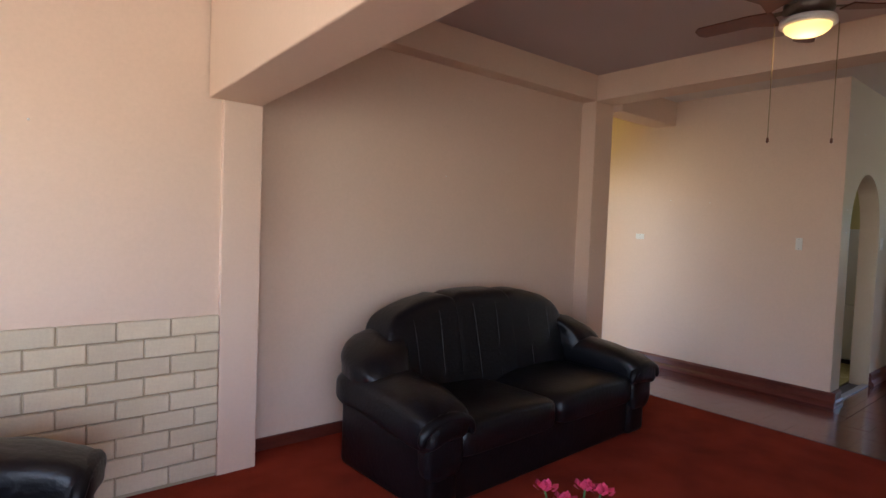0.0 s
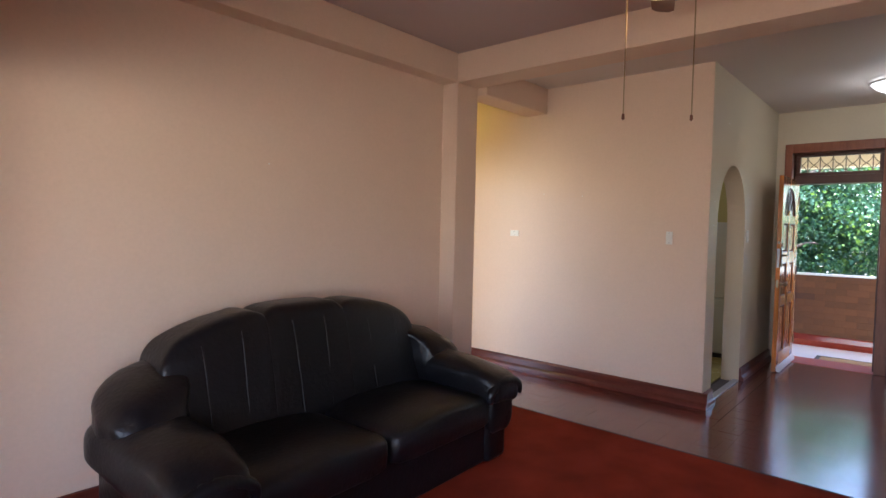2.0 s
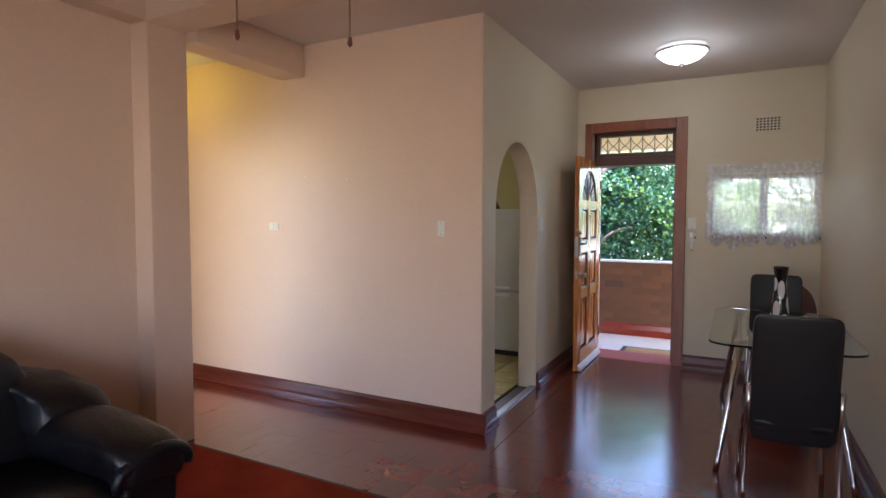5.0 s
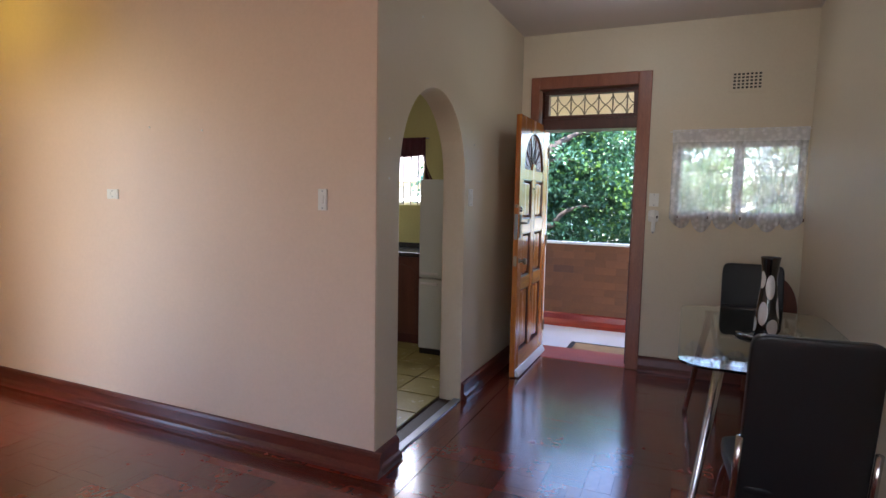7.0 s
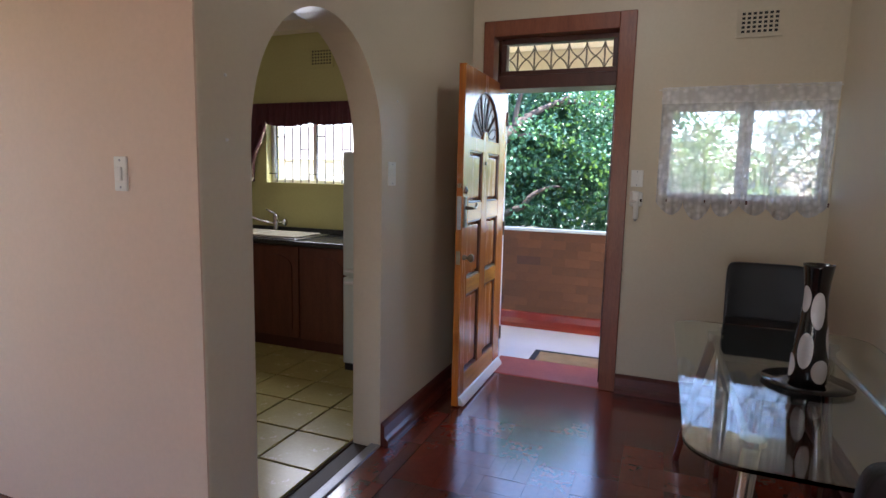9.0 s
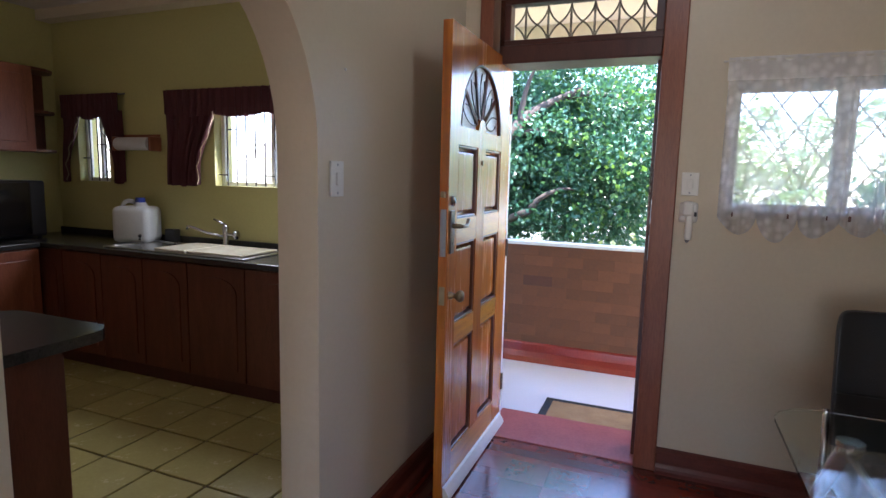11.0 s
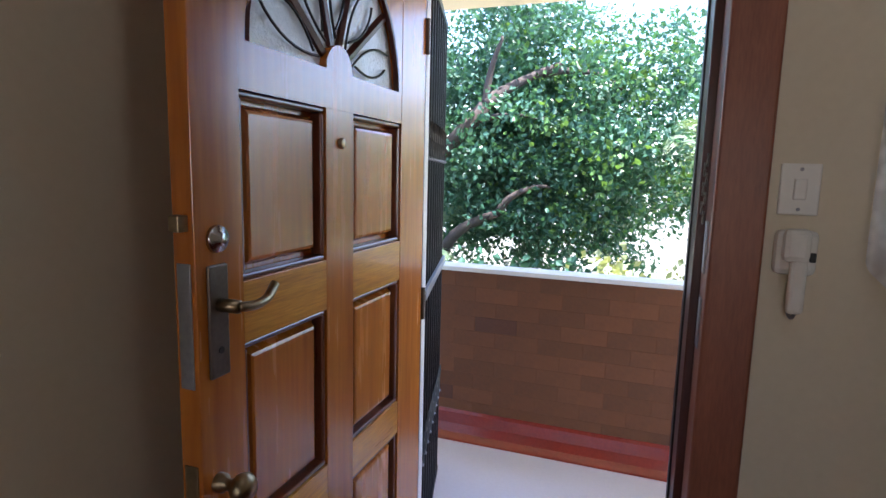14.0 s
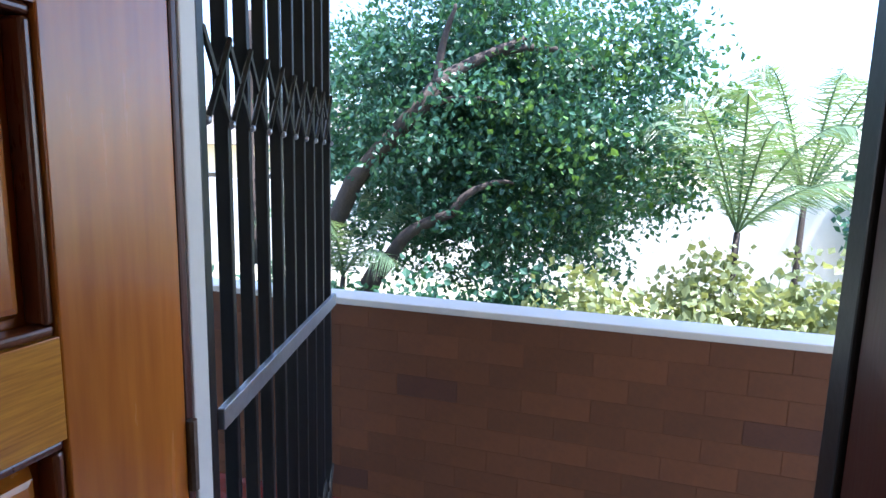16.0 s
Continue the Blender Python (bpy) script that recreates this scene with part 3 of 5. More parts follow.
for x0, x1 in COLS:
    for z0, z1 in ROWS_Z:
        raised_panel(x0, x1, z0, z1)
part("weather_bar", prism([(-0.004, 0.012), (-0.035, 0.012), (-0.03, 0.03), (-0.012, 0.06), (-0.0005, 0.065)], "x", LX + 0.01, -0.02), WHITE, DL, "pale metal weather bar")
hp = part("handle_plate", bx(-0.900, -0.857, -0.007, 0.0, 1.12, 1.305, 0.003), BRONZE, DL, "dull bronze plate")
bm = tube([(-0.878, 0, 1.24), (-0.878, -0.045, 1.24)], 0.011, 10)
tube(bez((-0.878, -0.045, 1.24), (-0.845, -0.058, 1.235), (-0.81, -0.048, 1.243), 8) + [Vector((-0.788, -0.046, 1.262))], 0.008, 8, bm)
part("lever", bm, BRASS, hp, "aged brass lever", smooth=True)
part("keyhole", tube([(-0.878, -0.0065, 1.165), (-0.878, -0.0085, 1.165)], 0.006, 8), IRON, hp)
part("cylinder_lock", lathe([(0.0, 0.013), (0.010, 0.013), (0.012, 0.008), (0.021, 0.007), (0.023, 0.0), (0, 0)], 20), CHROME, DL, "round pale metal lock", True, pose(-0.874, 0, 1.345, 90))
part("knob", lathe([(0.016, 0.0), (0.016, 0.012), (0.010, 0.018), (0.010, 0.03), (0.022, 0.04), (0.026, 0.052), (0.020, 0.064), (0.0, 0.068)], 20), BRASS, DL, "round aged brass knob", True, pose(-0.887, 0, 0.94, 90))
part("peephole", lathe([(0.012, 0.0), (0.012, 0.006), (0.008, 0.009), (0.0, 0.007)], 16), BRASS, DL, "", True, pose(cx, 0, 1.515, 90))
part("lock_face", bx(LX - 0.003, LX, 0.008, 0.034, 1.11, 1.31, 0.001), GALV, DL, "worn steel lock face")
part("lock_bolt", bx(LX - 0.02, LX, 0.010, 0.030, 1.36, 1.385, 0.002), BRASS, DL)
part("latch_face", bx(LX - 0.003, LX, 0.008, 0.034, 0.90, 0.98, 0.001), BRASS, DL)
for z in (0.25, 1.05, 1.85):
    part("hinge", tube([(0.006, -0.004, z - 0.05), (0.006, -0.004, z + 0.05)], 0.007, 8), BRONZE, DL)

# ---- trellis security gate, folded back on the porch ----
gate_turn = math.degrees(math.atan2(1.55 - 1.335, 9.15 - 8.36))
GT = thing("security_gate", "black iron trellis security gate folded open on the porch", "gate", (8.36, 1.335, -0.018), gate_turn)
for i in range(10):
    x = 0.0 + i * 0.088
    part("bar", bx(x - 0.007, x + 0.007, -0.012, 0.012, 0.03, 2.10, 0.002), IRON, GT)
part("stile", bx(-0.035, -0.012, -0.02, 0.02, 0.0, 2.12, 0.003), IRON, GT)
part("lock_bar", bx(0.0, 0.80, -0.026, -0.014, 1.05, 1.085, 0.002), GALV, GT, "worn grey flat bar")
part("track", bx(0.0, 0.80, -0.015, 0.015, 0.0, 0.03, 0.002), IRON, GT)
part("top_rail", bx(0.0, 0.80, -0.015, 0.015, 2.10, 2.13, 0.002), IRON, GT)
for z in (0.42, 1.52):
    for i in range(9):
        x = i * 0.088
        for k, (a, b) in enumerate(((0.0, 0.13), (0.13, 0.0))):
            part("lattice_strip", tube([(x, -0.016 + 0.004 * k, z + a), (x + 0.088, -0.016 + 0.004 * k, z + b)], 0.005, 5), IRON, GT)
    for i in range(10):
        part("rivet", lathe([(0.0, 0.008), (0.005, 0.006), (0.008, 0.0), (0, 0)], 8), GALV, GT, "", False, pose(i * 0.088, -0.014, z, 90))
setting("gate_channel", bx(8.281, 8.325, 0.47, 0.535, -0.03, 2.3, 0.003), IRON, "black steel channel of the gate beside the door", "post")
setting("gate_post", bx(8.283, 8.315, 1.292, 1.40, -0.03, 2.3, 0.003), WHITE, "white painted post beside the gate", "post")

# ---- small window and lace curtain ----
WN = thing("window_1", "small white-framed window with diamond burglar bars", "window", kind="structure")
for a in ((-0.70, -0.665, 1.32, 1.90), (0.155, 0.19, 1.32, 1.90), (-0.665, 0.155, 1.865, 1.90), (-0.665, 0.155, 1.32, 1.355), (-0.30, -0.225, 1.355, 1.865)):
    part("window_frame", bx(8.13, 8.18, *a, 0.003), WHITE, WN)
for y0, y1 in ((-0.665, -0.30), (-0.225, 0.155)):
    p = part("pane", bx(8.15, 8.154, y0, y1, 1.355, 1.865), CLEAR, WN)
    p.visible_shadow = False
part("window_sill", bx(8.02, 8.13, -0.71, 0.20, 1.295, 1.32, 0.004), DARKW, WN, "dark wooden sill")
for k in range(9):
    y = -0.98 + k * 0.15
    for s in (1, -1):
        a, b = (y, 1.33) if s > 0 else (y + 0.42, 1.33), (y + 0.42, 1.89) if s > 0 else (y, 1.89)
        pts = []
        for t in (0.0, 1.0):
            pts.append([a[0] + (b[0] - a[0]) * t, a[1] + (b[1] - a[1]) * t])
        lo, hi = -0.69, 0.18
        def clip(p, q, lim):
            f = (lim - p[0]) / (q[0] - p[0])
            return [lim, p[1] + (q[1] - p[1]) * f]
        if max(pts[0][0], pts[1][0]) <= lo or min(pts[0][0], pts[1][0]) >= hi:
            continue
        for i in (0, 1):
            if pts[i][0] < lo:
                pts[i] = clip(pts[i], pts[1 - i], lo)
            if pts[i][0] > hi:
                pts[i] = clip(pts[i], pts[1 - i], hi)
        part("burglar_bar", tube([(8.205 + 0.005 * s, p[0], p[1]) for p in pts], 0.004, 5), WHITE, WN, "white painted diagonal bar")


def cloth(y0, y1, z0, z1, x, amp, waves, scallop=0.0, cols=90, rows=10, side=None):
    bm = bmesh.new()
    grid = []
    for j in range(rows + 1):
        t = j / rows
        row = []
        for i in range(cols + 1):
            u = i / cols
            y = y0 + (y1 - y0) * u
            low = z0 - scallop * abs(math.sin(u * math.pi * 3)) ** 0.6 * (0.45 + 0.55 * math.sin(math.pi * u))
            z = z1 + (low - z1) * t
            fold = math.sin(u * waves * 2 * math.pi + 0.7 * math.sin(u * 9)) * amp * (0.5 + 0.5 * t) + 0.4 * amp * math.sin(u * waves * 4.7 + 2 * t)
            yy = side(u, t, y) if side else y
            row.append(bm.verts.new((x + fold, yy, z)))
        grid.append(row)
    for a, b in zip(grid, grid[1:]):
        for i in range(cols):
            bm.faces.new((a[i], a[i + 1], b[i + 1], b[i]))
    return bm


LC = thing("lace_curtain", "white lace half curtain with a scalloped hem on the small window", "curtain")
part("heading", cloth(0.23, -0.705, 1.90, 2.0, 8.012, 0.006, 17, rows=3), LACEH, LC, "gathered heading", True)
part("lace", cloth(0.225, -0.25, 1.30, 1.90, 8.012, 0.007, 9, 0.11), LACE, LC, "", True)
part("lace", cloth(-0.24, -0.70, 1.30, 1.90, 8.014, 0.008, 12, 0.09), LACE, LC, "", True)
part("lace_fold", cloth(-0.36, -0.66, 1.30, 1.90, 8.004, 0.007, 8, 0.05), LACE, LC, "second fold of lace", True)
part("rod", tube([(8.016, 0.25, 1.985), (8.016, -0.715, 1.985)], 0.005, 8), PLAST, LC, "thin white curtain rod")

# ---- air vents, switches, phone ----
def air_vent(at, turn, mat_, w=0.245, h=0.17):
    v = thing("air_vent", "white perforated plaster air vent set in the wall", "air vent", at, turn, "air vents")
    bm = bmesh.new()
    for a in ((-w / 2, w / 2, -h / 2, -h / 2 + 0.022), (-w / 2, w / 2, h / 2 - 0.022, h / 2), (-w / 2, -w / 2 + 0.022, -h / 2 + 0.022, h / 2 - 0.022), (w / 2 - 0.022, w / 2, -h / 2 + 0.022, h / 2 - 0.022)):
        bx(a[0], a[1], -0.012, 0.0, a[2], a[3], 0.002, bm)
    part("frame", bm, mat_, v)
    part("backing", bx(-w / 2 + 0.022, w / 2 - 0.022, -0.003, -0.0005, -h / 2 + 0.022, h / 2 - 0.022), IRON, v, "dark opening")
    iw, ih = w - 0.044, h - 0.044
    for k in range(8):
        x = -iw / 2 + k * iw / 7
        part("slat", bx(max(x - 0.0055, -iw / 2), min(x + 0.0055, iw / 2), -0.009, -0.004, -ih / 2, ih / 2), mat_, v)
    for k in range(6):
        z = -ih / 2 + k * ih / 5
        part("slat", bx(-iw / 2, iw / 2, -0.0095, -0.0045, max(z - 0.005, -ih / 2), min(z + 0.005, ih / 2)), mat_, v)


air_vent((DX, -0.275, 2.36), -90, CREAM)
air_vent((8.40, 2.965, 2.41), -90, KITCH)


def switch(at, turn, w=0.055, h=0.11, label="white plastic light switch with one rocker on the wall", sock=False):
    s = thing("light_switch" if not sock else "wall_socket", label, "switch" if not sock else "socket", at, turn)
    part("plate", bx(-w / 2, w / 2, -0.009, 0, -h / 2, h / 2, 0.003), PLAST, s)
    if sock:
        for x in (-0.02, 0.02):
            part("rocker", bx(x - 0.01, x + 0.01, -0.013, -0.008, -0.012, 0.012, 0.002), PLAST, s)
    else:
        part("rocker", bx(-0.012, 0.012, -0.016, -0.008, -0.022, 0.022, 0.003), PLAST, s)
    for z in (-h / 2 + 0.012, h / 2 - 0.012):
        part("screw", lathe([(0, 0.002), (0.004, 0.001), (0.004, 0), (0, 0)], 8), GALV, s, "", False, pose(0, -0.009, z, 90))


switch((WX, 1.805, 1.405), -90)
switch((6.803, AY, 1.43), 0, 0.078, 0.12)
switch((DX, 0.347, 1.44), -90, 0.075, 0.108)
switch((WX, 3.39, 1.41), -90, 0.10, 0.06, "white plastic double socket plate on the wall", True)
PH = thing("intercom_handset", "white plastic intercom handset hung on the wall", "intercom", (DX, 0.345, 1.26), -90)
part("base", bx(-0.04, 0.04, -0.03, 0, 0.0, 0.095, 0.012), PLAST, PH)
bm = bx(-0.03, 0.022, -0.055, -0.028, 0.03, 0.10, 0.012)
bx(-0.012, 0.02, -0.05, -0.028, -0.08, 0.04, 0.008, bm)
part("handset", bm, PLAST, PH)
part("button", bx(0.024, 0.036, -0.034, -0.029, 0.03, 0.05, 0.002), IRON, PH)
part("cradle", tube(bez((-0.005, -0.02, -0.07), (0.0, -0.04, -0.11), (0.012, -0.02, -0.075), 8), 0.004, 6), GALV, PH)
for p, nrm in (((WX, 2.63, 1.78), -90), ((WX, 3.05, 1.81), -90), ((6.0, AY, 2.42), 0), ((6.86, AY, 1.80), 0), ((5.64, AY, 1.72), 0), ((5.64, AY, 1.52), 0), ((2.58, WY, 1.83), 0), ((-0.02, 3.12, 1.86), 0)):
    nl = thing("wall_nail", "small grey nail head in the painted wall", "nail", p, nrm, "wall nails")
    part("head", lathe([(0, 0.008), (0.005, 0.006), (0.006, 0.002), (0.003, 0.0), (0, 0)], 8), WHITE, nl, "", False, pose(0, 0, 0, 90))

# ---- ceiling fan and lamps ----
FX, FY = 3.31, 1.12
FN = thing("ceiling_fan", "brown ceiling fan with a lit amber bowl lamp and pull chains", "ceiling fan", (FX, FY, HL))
part("canopy", lathe([(0.0, 0), (0.06, 0), (0.055, -0.03), (0.02, -0.05), (0.0, -0.05)], 20), DARKW, FN, "", True)
part("rod", tube([(0, 0, -0.04), (0, 0, -0.13)], 0.014, 10), BRONZE, FN)
part("motor", lathe([(0.0, -0.120), (0.05, -0.120), (0.12, -0.145), (0.125, -0.200), (0.09, -0.225), (0.0, -0.225)], 24), BRONZE, FN, "", True)
lk = part("lamp_ring", lathe([(0.0, -0.225), (0.07, -0.225), (0.135, -0.245), (0.14, -0.275), (0.12, -0.282), (0.0, -0.282)], 28), WHITE, FN, "pale enamel lamp ring", True)
part("bowl", lathe([(0.115, -0.283), (0.11, -0.302), (0.085, -0.322), (0.045, -0.334), (0.0, -0.338)], 28), LAMPY, lk, "glowing amber glass", True)
for k in range(5):
    a = 360 / 5 * k + 20
    bm = prism([(0.17, -0.120), (0.30, -0.065), (0.58, -0.06), (0.61, -0.03), (0.61, 0.03), (0.58, 0.06), (0.30, 0.065), (0.17, 0.05)], "z", -0.004, 0.004)
    bl = part("blade", bm, CABW, FN, "brown wooden blade", False, pose(0, 0, -0.185, 10, 0, a))
    part("blade_arm", bx(0.09, 0.20, -0.02, 0.02, 0.004, 0.010, 0.002), BRONZE, bl)
for x, y in ((-0.10, 0.13), (0.10, -0.12)):
    part("pull_chain", tube([(x, y, -0.26), (x, y, -0.89)], 0.0028, 6), BRASS, FN, "thin brass pull chain")
    part("chain_pull", lathe([(0.0, -0.885), (0.006, -0.89), (0.008, -0.91), (0.0, -0.92)], 10, None, (x, y, 0)), CABW, FN, "small wooden pull", True)
bulb("fan_bulb", (FX, FY, HL - 0.42), 0.2, (1.0, 0.62, 0.28), 0.09)

CLX, CLY = 6.95, 0.385
CL = thing("ceiling_lamp", "white frosted glass dish ceiling lamp, switched on", "ceiling lamp", (CLX, CLY, HD))
part("base", lathe([(0.0, 0.0), (0.10, 0.0), (0.10, -0.025), (0.0, -0.025)], 24), GALV, CL, "", True)
bm = lathe([(0.19, -0.035), (0.187, -0.045), (0.175, -0.062), (0.15, -0.085), (0.12, -0.102), (0.09, -0.115), (0.045, -0.122), (0.0, -0.125)], 72)
for v in bm.verts:
    k = 1 + 0.035 * abs(math.cos(6 * math.atan2(v.co.y, v.co.x))) * math.hypot(v.co.x, v.co.y) / 0.19
    v.co.x, v.co.y = v.co.x * k, v.co.y * k
part("rim", lathe([(0.189, -0.026), (0.203, -0.028), (0.205, -0.036), (0.198, -0.042), (0.188, -0.038)], 40), CHROME, CL, "thin chrome rim", True)
part("bowl", bm, LAMPW, CL, "glowing frosted glass dish", True)
part("finial", lathe([(0.0, -0.125), (0.015, -0.127), (0.018, -0.14), (0.0, -0.155)], 12), BRONZE, CL, "", True)
for k in range(3):
    a = 2 * math.pi * k / 3 + 0.4
    part("clip", tube([(0.10 * math.cos(a), 0.10 * math.sin(a), -0.02), (0.20 * math.cos(a), 0.20 * math.sin(a), -0.03), (0.20 * math.cos(a), 0.20 * math.sin(a), -0.05)], 0.005, 6), BRONZE, CL)
bulb("ceiling_lamp_bulb", (CLX, CLY, HD - 0.22), 0.55, (0.93, 1.0, 0.95), 0.12)
PL = thing("passage_lamp", "round glass passage lamp with a yellow glow", "ceiling lamp", (5.0, 4.3, HD))
part("globe", lathe([(0.0, 0.0), (0.09, 0.0), (0.10, -0.04), (0.07, -0.10), (0.0, -0.12)], 20), LAMPY, PL, "", True)
bulb("passage_bulb", (5.0, 4.3, HD - 0.26), 0.42, (1.0, 0.82, 0.10), 0.08)

# ---- black leather suite ----
def pad(c, s, e1=0.4, e2=0.4, nu=18, nv=28, deform=None, bm=None, crease=0.006):
    """A soft rounded block (superellipsoid) at c with half sizes s; deform moves its points, crease wrinkles them."""
    bm = bm or bmesh.new()
    def pw(v, e):
        return math.copysign(abs(v) ** e, v)
    rings = []
    for i in range(nu + 1):
        eta = -math.pi / 2 + math.pi * i / nu
        row = []
        for j in range(1 if i in (0, nu) else nv):
            om = 2 * math.pi * j / nv
            p = Vector((s[0] * pw(math.cos(eta), e1) * pw(math.cos(om), e2), s[1] * pw(math.cos(eta), e1) * pw(math.sin(om), e2), s[2] * pw(math.sin(eta), e1)))
            if deform:
                p = deform(p)
            p = p + Vector(c)
            k = noise.noise(p * 7.0) * crease + noise.noise(Vector((p.x * 26, p.y * 13, p.z * 13))) * crease * 0.55
            row.append(bm.verts.new(p + Vector((k, k, k * 0.6))))
        rings.append(row)
    for a, b in zip(rings, rings[1:]):
        for k in range(nv):
            j = (k + 1) % nv
            if len(a) == 1:
                bm.faces.new((a[0], b[j], b[k]))
            elif len(b) == 1:
                bm.faces.new((a[k], a[j], b[0]))
            else:
                bm.faces.new((a[k], a[j], b[j], b[k]))
    return bm


def leather_seat(name, label, category, at, turn, half, backs, seats):
    """A padded suite piece: base, seat cushions, arched back sections, wings, rolled arms with fronts."""
    so = thing(name, label, category, at, turn, "leather suite")
    part("base", bx(-half, half, -0.40, 0.40, 0.0, 0.30, 0.03, seg=3), LEATH, so)
    for a, b in zip(seats, seats[1:]):
        def sag(p):
            return Vector((p.x, p.y, p.z + 0.035 * (1 - (2 * p.x / (b - a)) ** 2) * (p.z > 0) - 0.04 * max(0, -p.y - 0.25)))
        part("seat_cushion", pad(((a + b) / 2, -0.10, 0.335), ((b - a) / 2 + 0.004, 0.36, 0.095), 0.35, 0.22, 14, 44, sag), LEATH, so, "", True)
    def arch_z(x):
        u = min(1.0, abs(x) / (half + 0.10))
        return 0.98 - 0.31 * u ** 3.0
    for i, (a, b) in enumerate(zip(backs, backs[1:])):
        mid, w = (a + b) / 2, (b - a) / 2
        def lean(p, mid=mid, w=w):
            h = (p.z + 0.33) / 0.66
            top = arch_z(mid + p.x) - 0.22
            z = h * top
            return Vector((p.x * (1.0 + 0.05 * h), p.y + 0.16 * h + 0.04 * math.sin(h * math.pi) * (p.y > 0), z))
        part("back_cushion", pad((mid, 0.20, 0.25), (w + 0.026, 0.145, 0.33), 0.36, 0.17, 30, 72, lean, None, 0.010), LEATH, so, "", True)
        for sx in (-0.36, 0.36):
            pts = []
            for q in range(11):
                z = -0.20 + 0.46 * q / 10
                y = -0.145 * (1 - abs(z / 0.33) ** (2 / 0.38)) ** 0.19
                p = lean(Vector((sx * w * (1 + 0.1 * q / 10), y, z))) + Vector((mid, 0.20, 0.25))
                k = noise.noise(p * 7.0) * 0.009
                pts.append(p + Vector((k, k - 0.001, k * 0.6)))
            part("seam", tube(pts, 0.0032, 6), LEATH, so, "raised stitched seam", True)
    part("back_panel", bx(-half + 0.02, half - 0.02, 0.33, 0.43, 0.03, 0.62, 0.04, seg=3), LEATH, so, "", True)
    for s in (-1, 1):
        def flow(p, s=s):
            d = (p.y + 0.25) / 0.5
            h = max(0.0, p.z / 0.185)
            return Vector((p.x + s * 0.06 * (1 - d) - s * 0.13 * h * h, p.y + 0.09 * h, p.z * (0.80 + 0.30 * d) + 0.03 * d))
        part("wing", pad((s * (half - 0.03), 0.20, 0.585), (0.175, 0.235, 0.185), 0.72, 0.7, 30, 56, flow, None, 0.018), LEATH, so, "gathered wing pad", True)
        def roll(p, s=s):
            d = (0.44 - p.y) / 0.88
            return Vector((p.x, p.y, p.z - 0.055 * d * d + 0.015 * math.sin(d * math.pi) - 0.03 * max(0.0, s * p.x / 0.165)))
        part("arm", pad((s * (half + 0.02), -0.05, 0.505), (0.170, 0.445, 0.115), 0.58, 0.34, 26, 60, roll, None, 0.011), LEATH, so, "rolled padded arm", True)
        lip = [(s * (half + 0.02) + 0.165 * math.cos(a), -0.462, 0.415 + 0.085 * math.sin(a)) for a in (math.pi * (1.08 - 1.16 * k / 14) for k in range(15))]
        part("arm_lip", tube(lip, 0.03, 10, None, [0.018 + 0.016 * math.sin(math.pi * k / 14) for k in range(15)]), LEATH, so, "overhanging stitched lip", True)
        part("arm_front", pad((s * (half + 0.015), -0.41, 0.33), (0.128, 0.055, 0.155), 0.6, 0.6, 18, 28, None, None, 0.008), LEATH, so, "rounded arm front", True)
        for q in (-0.05, 0.0, 0.05):
            part("pleat", tube([(s * (half + 0.02) + q, -0.475, 0.49 - abs(q) * 0.4), (s * (half + 0.02) + q * 0.8, -0.478, 0.43), (s * (half + 0.02) + q * 0.5, -0.462, 0.38)], 0.005, 6), LEATH, so, "gathered pleat", True)
        part("arm_side", bx(s * (half + 0.0) - 0.105, s * (half + 0.0) + 0.105, -0.43, 0.40, 0.0, 0.46, 0.04, seg=3), LEATH, so, "", True)
    for sx in (-1, 1):
        for sy in (-1, 1):
            part("foot", lathe([(0.0, -0.0), (0.025, 0.0), (0.03, 0.03), (0.0, 0.03)], 12, None, (sx * (half - 0.1), sy * 0.3, -0.0)), DARKW, so)
    return so


leather_seat("sofa", "black leather three-seat sofa with padded arms on the red carpet", "sofa", (2.52, 2.50, 0.008), 2.0, 0.93, (-0.80, -0.30, 0.22, 0.80), (-0.85, -0.02, 0.85))
leather_seat("armchair", "black leather armchair with a padded arm beside the brick wall", "armchair", (-0.45, 2.13, 0.008), 70.0, 0.42, (-0.32, 0.32), (-0.33, 0.33))

# flowers on a low side table
ST = thing("side_table", "small dark wooden side table on the carpet", "side table", (1.05, 0.85, 0.008))
part("tabletop", bx(-0.25, 0.25, -0.25, 0.25, 0.37, 0.40, 0.006), MAHOG, ST)
for sx in (-1, 1):
    for sy in (-1, 1):
        part("leg", bx(sx * 0.2 - 0.02, sx * 0.2 + 0.02, sy * 0.2 - 0.02, sy * 0.2 + 0.02, 0, 0.37, 0.004), MAHOG, ST)
FV = thing("flower_vase", "small vase of pink and red artificial flowers on the table", "flowers", (1.05, 0.85, 0.408))
part("vase", lathe([(0.0, 0), (0.04, 0), (0.055, 0.06), (0.03, 0.14), (0.035, 0.16), (0.028, 0.15), (0.0, 0.02)], 20), WHITEC, FV, "", True)
rng = random.Random(5)
